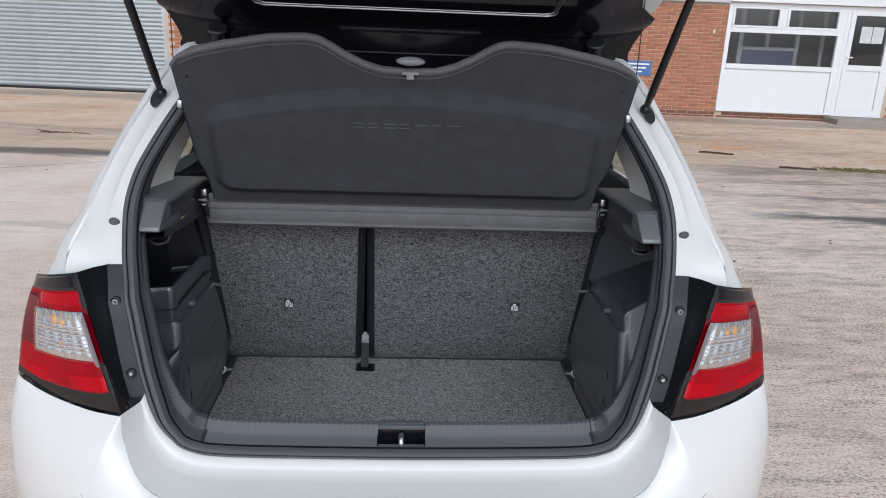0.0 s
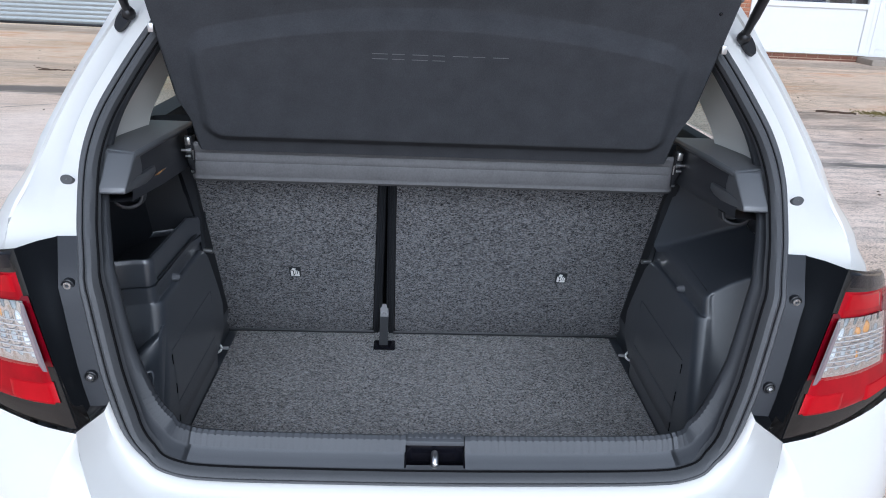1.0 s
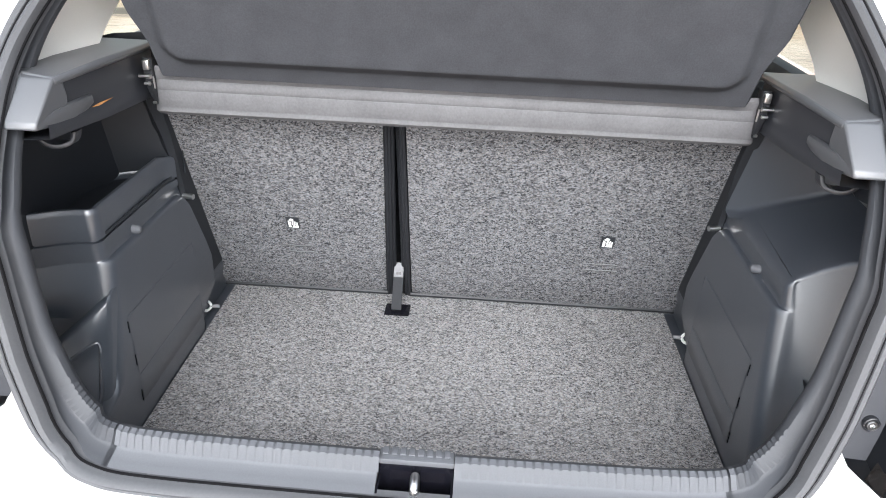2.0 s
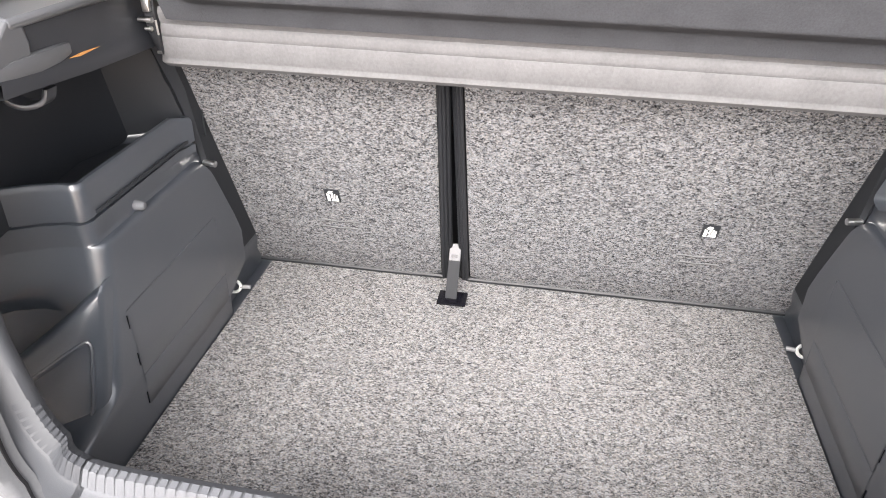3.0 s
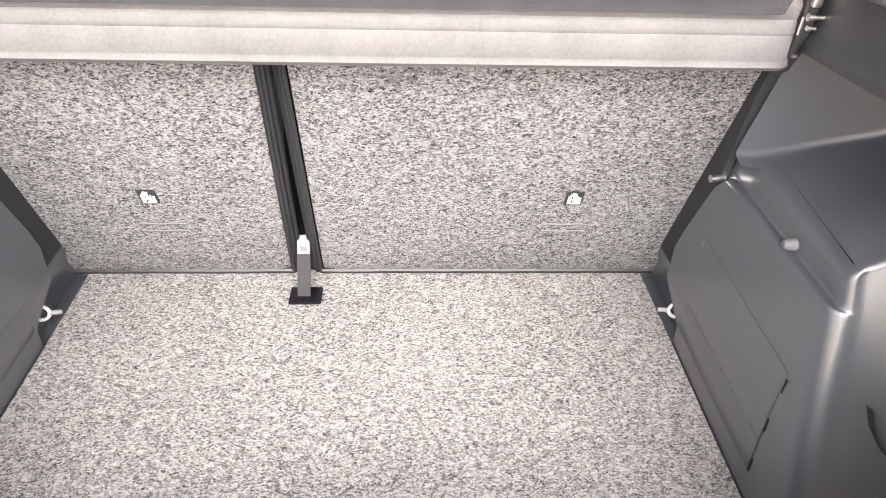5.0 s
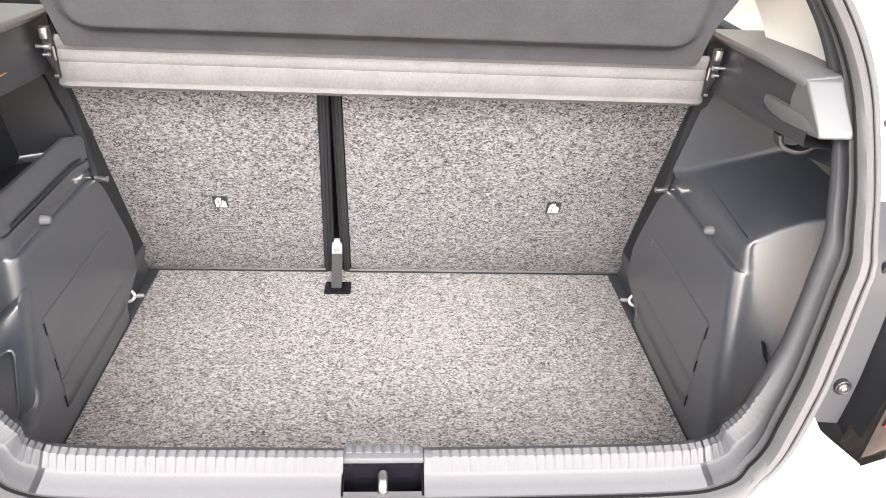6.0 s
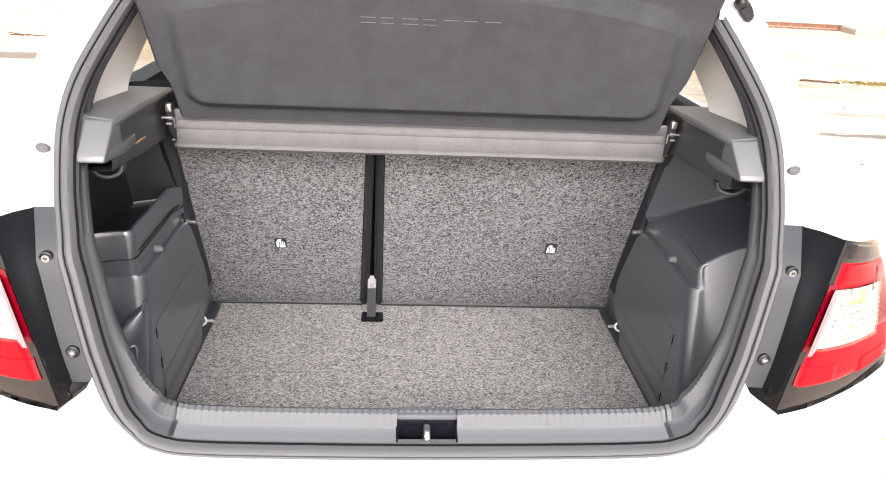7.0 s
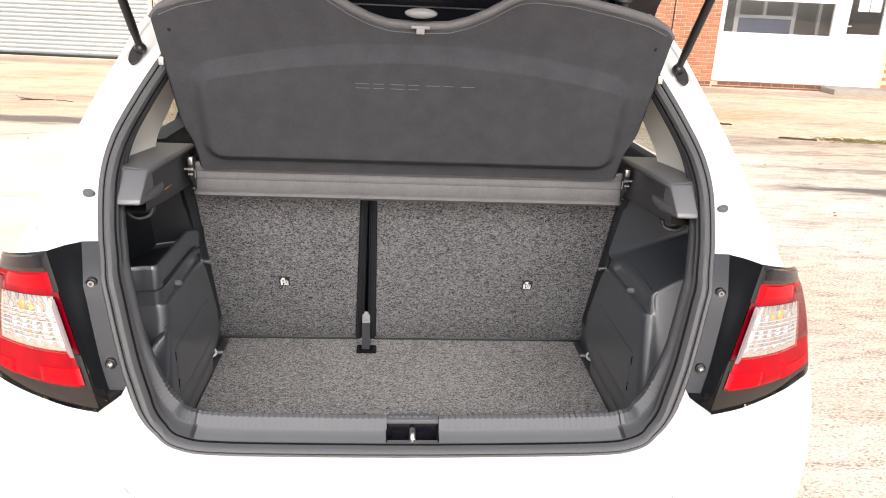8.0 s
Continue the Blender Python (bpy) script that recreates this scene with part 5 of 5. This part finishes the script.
bm = fresh()
tube(bm, spline([bin_face(-0.66, 0.18), bin_face(-0.60, 0.18), bin_face(-0.545, 0.19), bin_face(-0.531, 0.26), bin_face(-0.529, 0.5), bin_face(-0.530, 0.86), bin_face(-0.545, 0.93), bin_face(-0.66, 0.95)], 5), 0.0032, 8)
part("moulded_bead", bm, TRIM, side_bin)
# amber sliver under the ledge: a reflection modelled as a coloured piece
bm = fresh()
slab(bm, [(-0.5160, 1.664, 1.0275), (-0.5160, 1.684, 1.0245), (-0.5160, 1.726, 1.0255), (-0.5160, 1.690, 1.0280)], (1, 0, 0), 0.003)
part("reflection_sliver", bm, AMBER, car, "small amber sliver painted as a reflection", smooth=False)

# right: closed wedge over the arch
bm = fresh()
rows = []
for u in np.linspace(0, 1, 8):
    c = Vector((0.516, 1.930, 0)).lerp(Vector((0.655, 1.791, 0)), u)
    c.z = arch_top(c.x)
    lead, climb = Vector((0, -1, 0)), Vector((0.11, -0.245, 0.97)).normalized()
    p0, p2 = c + lead * 0.014, c + climb * 0.014
    rows.append([c + lead * 0.03 + Vector((0, 0, -0.002))] + [p0 * (1 - t) ** 2 + 2 * c * t * (1 - t) + p2 * t * t + Vector((0, 0, 0.0006)) for t in np.linspace(0, 1, 7)] + [c + climb * 0.10, c + climb * (0.21 - 0.08 * u)])
loft(bm, rows)
loft(bm, [[rows[-1][0], rows[-1][4], rows[-1][-1]], [Vector((0.632, 1.62, 0.95)), Vector((0.632, 1.62, 0.96)), Vector((0.612, 1.65, 1.05))]])
arch = part("arch_cover", bm, TRIM, car, "closed black wheel arch cover")
bm = fresh()
loft(bm, [[Vector((x, y - 0.002 - o, z)) for x, y, z in ((0.565, 1.590, 0.690), (0.570, 1.580, 0.668), (0.580, 1.570, 0.650), (0.595, 1.562, 0.640))] for o in (0.0, 0.012)])
part("strap_slot", bm, TRIM_SOFT, arch)

# ---- parcel shelf, hung up by its cords ----
shelf = thing("parcel_shelf", "black felt parcel shelf propped up on thin cords", "parcel shelf", at=(0, 1.83, 1.04))
UPDIR = Vector((0, -math.sin(radians(23)), math.cos(radians(23))))
FRONT = Vector((0, -math.cos(radians(23)), -math.sin(radians(23))))
HINGE = Vector((0, 1.828, 1.045))


def shelf_at(x, h, out=0.0):
    return HINGE + Vector((x, 0, 0)) + UPDIR * h + FRONT * out


def shelf_half(h):
    notch = min(1.0, max(0.0, (0.125 - h) / 0.07))
    return 0.492 + 0.030 * h / 0.37 - 0.014 * notch * notch * (3 - 2 * notch)


def shelf_top(x):
    a = abs(x)
    return curve1(((0, 0.357), (0.06, 0.360), (0.10, 0.372), (0.14, 0.392), (0.18, 0.418), (0.20, 0.427), (0.225, 0.430), (0.30, 0.425), (0.40, 0.406), (0.46, 0.391), (0.50, 0.373), (0.516, 0.357), (0.53, 0.335)), a)


def recess_depth(x, h):
    """The shallow raised field in the board."""
    top = 0.256 + 0.062 * (1 - (x / 0.46) ** 2)
    r = 0.05
    mid, tall = (top + 0.026) / 2, (top - 0.026) / 2
    qx, qh = abs(x) - (0.462 - r), abs(h - mid) - (tall - r)
    d = r - math.hypot(max(qx, 0), max(qh, 0)) - min(max(qx, qh), 0.0)
    return 0.025 * (lambda q: 0.2 * q * q * (3 - 2 * q) + 0.8 * q)(min(1.0, max(0.0, d / 0.027)))


bm = fresh()
rows_f, rows_b = [], []
NX, NH = 130, 130
for j in range(NH + 1):
    row, rb = [], []
    for i in range(NX + 1):
        f = -1 + 2 * i / NX
        t = j / NH
        x = f * 0.52
        h = t * shelf_top(x)
        x = f * shelf_half(h)
        edge = min(1.0, min((1 - abs(f)) * 0.5, shelf_top(x) - h) / 0.012)
        row.append(shelf_at(x, h, 0.012 * math.sqrt(max(0, edge * (2 - edge))) + recess_depth(x, h)))
        rb.append(shelf_at(x, h, -0.008))
    rows_f.append(row)
    rows_b.append(rb)
loft(bm, rows_f)
loft(bm, rows_b)
loft(bm, [rows_f[-1], rows_b[-1]])
loft(bm, [[r[0] for r in rows_f], [r[0] for r in rows_b]])
loft(bm, [[r[-1] for r in rows_f], [r[-1] for r in rows_b]])
part("board", bm, SHELF, shelf)
# rolled top edge
bm = fresh()
rim_x = np.linspace(-0.519, 0.519, 110)
tube(bm, [shelf_at(x, shelf_top(x) - 0.002, 0.003) for x in rim_x], [0.0040 + 0.0052 * min(1.0, (0.519 - abs(x)) / 0.05) for x in rim_x], 12)
tube(bm, [shelf_at(x, shelf_top(x) - 0.0135, 0.0122) for x in np.linspace(-0.500, 0.500, 90)], 0.0010, 6)
part("rolled_edge", bm, SHELF_BAND, shelf, "grey-black rolled felt edge")
# front band below the hinge
bm = fresh()
prof = ((0.010, 0.010), (0.014, 0.004), (0.0125, -0.006), (0.0105, -0.012), (0.0125, -0.016), (0.013, -0.024), (0.0128, -0.028), (0.0120, -0.0295), (0.0126, -0.031), (0.012, -0.056), (0.0115, -0.0575), (0.011, -0.060), (0.013, -0.066), (0.006, -0.072), (-0.006, -0.070), (-0.008, 0.0))


def band_turn(x):
    """How far the band bends forward in its last two centimetres."""
    e = max(0.0, max(-0.482 - x, x - 0.486) / 0.020)
    return 0.016 * (1 - math.sqrt(max(0.0, 1 - min(1.0, e) ** 2)))


across = [-0.502, -0.5015, -0.500, -0.4975, -0.494, -0.490, -0.486] + [float(x) for x in np.linspace(-0.482, 0.486, 28)] + [0.490, 0.494, 0.498, 0.5015, 0.504, 0.5055, 0.506]
loft(bm, [[Vector((x, 1.845 - o + band_turn(x), 1.042 + z)) for o, z in prof] for x in across])
for x in (across[0], across[-1]):
    bm.faces.new([bm.verts.new(Vector((x, 1.845 - o + band_turn(x), 1.042 + z))) for o, z in prof])
part("front_band", bm, SHELF_BAND, shelf, "grey-black ribbed front band")
for side in (-1, 1):
    cx = 0.5045 if side > 0 else -0.4985
    bm = fresh()
    loft(bm, [[Vector((cx + side * w, y, z)) for w, y in ((-0.008, 1.845), (-0.0075, y0 + 0.002), (-0.0055, y0), (q - 0.002, y0), (q, y0 + 0.002), (q, 1.845))] for z, y0, q in ((0.982, 1.842, -0.004), (0.988, 1.834, -0.002), (1.004, 1.828, 0.003), (1.022, 1.825, 0.007), (1.040, 1.825, 0.008), (1.066, 1.826, 0.008))])
    hinge = part("shelf_hinge", bm, PIPING, shelf, "black pivot clip")
    bm = fresh()
    box(bm, cx - 0.0055, cx + 0.0055, 1.818, 1.826, 1.0475, 1.0640, 0.002)
    part("hinge_clip", bm, METAL, hinge)
    for zz, r, x0, x1 in ((1.0375, 0.0042, -0.006, 0.0135), (1.0255, 0.0032, -0.004, 0.006)):
        bm = fresh()
        tube(bm, [(cx + side * x0, 1.820, zz), (cx + side * (x0 + 0.4 * (x1 - x0)), 1.820, zz)], r, 12)
        tube(bm, [(cx + side * (x0 + 0.4 * (x1 - x0)), 1.820, zz), (cx + side * x1, 1.820, zz)], r * 0.72, 12)
        part("pivot_pin", bm, METAL, hinge, "bright pivot pin")
    bm = fresh()
    tube(bm, [(cx - side * 0.0075, 1.826, 1.036), (cx - side * 0.0078, 1.827, 1.016)], 0.0014, 8)
    part("spring_wire", bm, METAL, hinge)
    bm = fresh()
    tube(bm, [(cx - side * 0.005, 1.832, 0.9905), (cx + side * 0.001, 1.832, 0.9905)], 0.0022, 8)
    part("clip_foot", bm, METAL, hinge)
    bm = fresh()
    p = shelf_at(side * 0.512, 0.262, 0.012)
    box(bm, p.x - 0.005, p.x + 0.005, p.y - 0.004, p.y + 0.010, p.z - 0.008, p.z + 0.008, 0.0015)
    part("cord_clip", bm, METAL, shelf, "small bright cord clip")
    bm = fresh()
    p = shelf_at(side * 0.485, 0.33, 0.011)
    bmesh.ops.create_icosphere(bm, subdivisions=1, radius=0.004, matrix=Matrix.Translation(p))
    part("rivet", bm, BLACK_GLOSS, shelf)
# pull handle
bm = fresh()
bmesh.ops.create_uvsphere(bm, u_segments=20, v_segments=10, radius=1.0, matrix=Matrix.Translation(shelf_at(0.003, 0.385, 0.012)) @ Matrix.Diagonal((0.032, 0.013, 0.010, 1)))
handle = part("pull_handle", bm, GREY_PLASTIC, shelf, "grey oval pull handle")
bm = fresh()
p = shelf_at(0.003, 0.352, 0.020)
box(bm, p.x - 0.018, p.x + 0.018, p.y - 0.003, p.y + 0.003, p.z + 0.004, p.z + 0.010, 0.001)
box(bm, p.x - 0.008, p.x + 0.008, p.y - 0.004, p.y + 0.003, p.z - 0.006, p.z + 0.005, 0.001)
part("handle_catch", bm, GREY_PLASTIC, handle)
# moulded lettering in the board, too faint to read
bm = fresh()
for k in range(7):
    x0 = -0.125 + 0.036 * k
    for r in range(2 if k < 4 else 1):
        p0, p1 = shelf_at(x0, 0.242 - 0.010 * r, 0.0370), shelf_at(x0 + 0.028 - 0.006 * (k % 2), 0.242 - 0.010 * r, 0.0370)
        tube(bm, [p0, p1], 0.0007, 6)
part("moulded_bars", bm, SHELF_BAND, shelf, "faint moulded lettering")

# ---- raised tailgate ----
GATE = radians(38)
GH = Vector((0, 1.895, 1.462))
GD = Vector((0, -math.cos(GATE), math.sin(GATE)))
GN = Vector((0, -math.sin(GATE), -math.cos(GATE)))


def gate_at(x, d, out=0.0):
    """A point of the tailgate: across, along from the hinge, and inwards (down)."""
    if d < 0:
        return GH + Vector((x, 0, 0)) + Vector((0, 0.1 * -d, 1.0 * d)) + GN * out
    if d <= 0.62:
        return GH + Vector((x, 0, 0)) + GD * d + GN * out
    a = min(1.0, (d - 0.62) / 0.12) * radians(40)
    dd = Vector((0, -math.cos(GATE - a), math.sin(GATE - a)))
    nn = Vector((0, -math.sin(GATE - a), -math.cos(GATE - a)))
    return GH + Vector((x, 0, 0)) + GD * 0.62 + dd * (d - 0.62) + nn * out


def gate_half(d):
    return curve1(((0.0, 0.52), (0.06, 0.575), (0.3, 0.60), (0.62, 0.63), (0.9, 0.57), (1.02, 0.48)), d)


bm = fresh()
loft(bm, [[gate_at(f * (gate_half(d) + 0.02), d, -0.075 + 0.045 * abs(f) ** 4) for f in np.linspace(-1, 1, 21)] for d in np.linspace(0.03, 1.02, 24)])
gate = part("tailgate", bm, WHITE, car, "white tailgate raised on gas struts, black inside", solid=0.012, offset=1)
INNER = ((-0.14, 0.545), (-0.05, 0.560), (0.0, 0.590), (0.035, 0.610), (0.08, 0.56), (0.14, 0.545), (0.30, 0.545), (0.62, 0.565), (0.9, 0.50), (1.0, 0.43))
bm = fresh()
rows = []
for d in list(np.linspace(-0.14, 0.14, 15)) + list(np.linspace(0.18, 1.0, 22)):
    w = curve1(INNER, d)
    hollow = 0.02 if 0.13 < d < 0.56 else 0.0
    rows.append([gate_at(f * w, d, 0.012 * (1 - abs(f) ** 6) - (hollow if abs(f) < 0.80 else 0.0) - 0.03 * abs(f) ** 8) for f in np.linspace(-1, 1, 31)])
loft(bm, rows)
part("inner_panel", bm, BLACK_GLOSS, gate, "gloss black inner tailgate panel")
bm = fresh()
loop = [(-0.34, 0.083), (0.32, 0.083), (0.338, 0.086), (0.346, 0.094), (0.344, 0.104), (0.352, 0.145), (0.38, 0.50), (-0.38, 0.50), (-0.362, 0.145), (-0.364, 0.104), (-0.358, 0.090), (-0.34, 0.083)]
tube(bm, [gate_at(x, d, 0.011) for x, d in loop], 0.0028, 8)
tube(bm, [gate_at(x * 0.985, d + 0.007 if d < 0.3 else d - 0.007, 0.011) for x, d in loop], 0.002, 8)
bm2 = fresh()
tube(bm2, [gate_at(x, -0.046, 0.0135) for x in np.linspace(-0.17, 0.18, 8)], 0.0016, 6)
part("panel_edge", bm2, METAL, gate, "thin bright panel edge")
part("glass_seal", bm, METAL, gate, "bright seal line round the rear glass")
for side in (-1, 1):
    bm = fresh()
    axis = Vector((side * -0.10, -0.55, 0.83)).normalized()
    across = Vector((1, 0, 0)) - axis * axis.x
    c, up = gate_at(side * 0.455, 0.022, 0.036) - axis * 0.036, axis.cross(across).normalized()
    across.normalize()
    loft(bm, [[c + axis * h + q * (math.cos(2 * math.pi * k / 20) * across + math.sin(2 * math.pi * k / 20) * up) for k in range(20)] for q, h in ((0.020, -0.02), (0.016, 0.004), (0.014, 0.018), (0.016, 0.026), (0.022, 0.030), (0.023, 0.036), (0.020, 0.039), (0.0005, 0.039))], close=True)
    part("rubber_stop", bm, PIPING, gate, "black rubber tailgate stop")
    for cx in (0.335, 0.375):
        bm = fresh()
        tube(bm, spline([gate_at(side * cx - 0.013, -0.022, 0.010), gate_at(side * cx - 0.012, -0.016, 0.016), gate_at(side * cx + 0.012, -0.016, 0.016), gate_at(side * cx + 0.013, -0.022, 0.010)], 4), 0.0022, 8)
        part("panel_clip", bm, DARK_METAL, gate, "small dark wire clip")
    # gas strut, ball end and bracket
    foot, head = Vector((side * 0.568, 1.768, 1.300)), gate_at(side * 0.605, 0.50, 0.02)
    d = (head - foot)
    bm = fresh()
    tube(bm, [foot, foot + d * 0.06, foot + d * 0.09, foot + d * 0.99], [0.007, 0.008, 0.0092, 0.0092], 14)
    strut = part("gas_strut", bm, DARK_METAL, car, "black tailgate gas strut")
    bm = fresh()
    slab(bm, [Vector((side * (0.577 + 0.012 * math.cos(a) - 0.006 * math.sin(a)), 1.772 + 0.017 * math.sin(a), 1.288 + 0.021 * math.sin(a))) for a in np.linspace(0, 6.0, 16)], (0, -1, 0.6), 0.008)
    part("strut_bracket", bm, DARK_METAL, strut, "black bolted bracket")
    bm = fresh()
    bmesh.ops.create_icosphere(bm, subdivisions=2, radius=0.013, matrix=Matrix.Translation(foot))
    part("ball_joint", bm, DARK_METAL, strut)
    bm = fresh()
    tube(bm, [shelf_at(side * 0.512, 0.345, 0.006), gate_at(side * 0.50, 0.30, 0.02)], 0.0013, 6)
    part("cord", bm, TRIM_SOFT, shelf, "thin black cord")

# ---- small things in the yard ----
WOOD = material("weathered_wood", (0.075, 0.045, 0.028), 0.85, vary=0.3, grain=80, bump=0.6)
WEED = material("dry_weed", (0.22, 0.18, 0.06), 0.8, vary=0.35, grain=50, bump=0.2)


def stick(x, y, length, turn, r, label):
    bm = fresh()
    c, s = math.cos(radians(turn)), math.sin(radians(turn))
    pts = [(x + c * length * (f - 0.5) + 0.02 * noise.noise((f * 5, x, y)), y + s * length * (f - 0.5) + 0.03 * noise.noise((f * 4, y, x)), r * 0.8 + 0.006 * math.sin(f * 9) ** 2) for f in np.linspace(0, 1, 9)]
    tube(bm, pts, [r * (1 - 0.5 * abs(f - 0.4)) for f in np.linspace(0, 1, 9)], 7)
    return tagged(part("stick", bm, WOOD), label, "stick", "sticks on the yard")


stick(4.39, 9.89, 0.40, -24, 0.015, "short broken brown stick lying on the concrete")
stick(4.20, 9.98, 0.16, 30, 0.014, "short broken brown stick lying on the concrete")
stick(4.95, 8.80, 0.44, -16, 0.014, "bent dark piece of bark on the concrete")
stick(-4.60, 9.97, 0.40, 4, 0.008, "thin forked twig lying on the concrete")
stick(-4.75, 10.05, 0.42, -32, 0.006, "thin forked twig lying on the concrete")
stick(-4.25, 9.95, 0.30, -25, 0.005, "thin forked twig lying on the concrete")
bm = fresh()
rng = random.Random(5)
for k in range(420):
    u = rng.random()
    x = 5.25 + 1.15 * u + rng.gauss(0, 0.05)
    y = 8.83 - 0.10 * u + rng.gauss(0, 0.07)
    a, h = rng.random() * 6.28, 0.006 + 0.02 * rng.random()
    d = Vector((math.cos(a), math.sin(a), 0)) * (0.02 + 0.05 * rng.random())
    w = d.cross(Vector((0, 0, 1))).normalized() * 0.006
    p = Vector((x, y, 0.002))
    v = [bm.verts.new(q) for q in (p - w, p + w, p + d * 0.6 + w * 0.8 + Vector((0, 0, h)), p + d + Vector((0, 0, h * 0.7)), p + d * 0.6 - w * 0.8 + Vector((0, 0, h)))]
    bm.faces.new(v)
weeds = part("weeds", bm, WEED, smooth=False)
tagged(weeds, "low dry weeds growing along a concrete joint", "weeds", kind="stuff")
bm = fresh()
for k in range(160):
    x, y = rng.choice((-1, 1)) * (1.6 + 5.5 * rng.random()), 4.0 + 9.5 * rng.random()
    r = 0.004 + 0.009 * rng.random() ** 2
    bmesh.ops.create_icosphere(bm, subdivisions=1, radius=r, matrix=Matrix.Translation((x, y, r * 0.4)) @ Matrix.Diagonal((1.3, 1, 0.6, 1)))
tagged(part("gravel", bm, material("loose_grit", (0.20, 0.15, 0.11), 0.9, vary=0.5, grain=3)), "scattered loose grit and leaf scraps", "gravel", kind="stuff")

# ---- bricks of the workshop wall ----
BW, BH, BJ, BD = 0.215, 0.063, 0.012, 0.10


def brick_material():
    """Orange facing brick, each one a little lighter or darker."""
    m = material("facing_brick", (0.33, 0.130, 0.070), 0.92, vary=0.15, grain=70, bump=0.7, second=(0.40, 0.17, 0.095), depth=0.004)
    n, l = links(m)
    b = n["Principled BSDF"]
    src = b.inputs["Base Color"].links[0].from_socket
    info, hsv, mr = n.new("ShaderNodeObjectInfo"), n.new("ShaderNodeHueSaturation"), n.new("ShaderNodeMapRange")
    geo, add = n.new("ShaderNodeNewGeometry"), n.new("ShaderNodeMath")
    l.new(info.outputs["Random"], add.inputs[0])
    l.new(geo.outputs["Random Per Island"], add.inputs[1])
    frac = n.new("ShaderNodeMath")
    frac.operation = "FRACT"
    l.new(add.outputs[0], frac.inputs[0])
    mr.inputs[3].default_value, mr.inputs[4].default_value = 0.84, 1.12
    l.new(frac.outputs[0], mr.inputs[0])
    l.new(mr.outputs[0], hsv.inputs["Value"])
    l.new(src, hsv.inputs["Color"])
    l.new(hsv.outputs[0], b.inputs["Base Color"])
    return m


FACING = brick_material()
PLINTH = material("plinth_brick", (0.17, 0.075, 0.05), 0.9, vary=0.25, grain=70, bump=0.6, depth=0.004)


def brick_mesh(width, mat, name):
    bm = fresh()
    box(bm, 0, width, 0, BD, 0, BH)
    edges = [e for e in bm.edges if all(abs(v.co.y) < 1e-6 for v in e.verts)]
    bmesh.ops.bevel(bm, geom=edges, offset=0.006, segments=1, affect="EDGES")
    me = bpy.data.meshes.new(name)
    bm.to_mesh(me)
    bm.free()
    me.materials.append(mat)
    return me


meshes = {(w, d): brick_mesh(w, PLINTH if d else FACING, "brick") for w in (BW, 0.1025) for d in (0, 1)}


def course(z_index, s0, s1):
    """Brick starts and widths along one course of stretcher bond."""
    out, s = [], s1
    first = 0.1025 if z_index % 2 else BW
    w = first
    while s - w > s0 - 1e-6:
        out.append((s - w, w))
        s -= w + BJ
        w = BW
    return out


rest_v, rest_f = [], []
foot_v, foot_f = [], []
for c in range(31):
    z = -0.03 + c * (BH + BJ)
    if z + BH > 2.27:
        break
    for s0, s1 in ((-11.49, SCR_L - 0.005), (SCR_R + 0.005, 6.5)) + (((SCR_L, SCR_R),) if c < 2 else ()):
        for s, w in course(c, s0, s1):
            single = -2.05 < s < SCR_L
            push = 0.002 * rng.random()
            if single:
                ob = new("brick", meshes[(w, 1 if c < 2 else 0)])
                ob.parent = wall_north
                ob.matrix_basis = WALL_AT @ Matrix.Translation((s, -push, z))
            else:
                vs, fs = (foot_v, foot_f) if c < 2 else (rest_v, rest_f)
                k = len(vs)
                vs += [WALL_AT @ Vector((s + a * w, (-push if y == 0 else BD), z + h * BH)) for y in (0, 1) for a, h in ((0, 0), (1, 0), (1, 1), (0, 1))]
                fs += [tuple(k + q for q in f) for f in ((0, 1, 2, 3), (0, 4, 5, 1), (1, 5, 6, 2), (2, 6, 7, 3), (3, 7, 4, 0))]
for vs, fs, mat, text in ((rest_v, rest_f, FACING, "further orange bricks"), (foot_v, foot_f, PLINTH, "dark damp bricks at the wall's foot")):
    me = bpy.data.meshes.new("brickwork")
    me.from_pydata(vs, [], fs)
    me.materials.append(mat)
    far = new("brickwork", me)
    far.parent = wall_north
    tagged(far, text, kind="stuff")
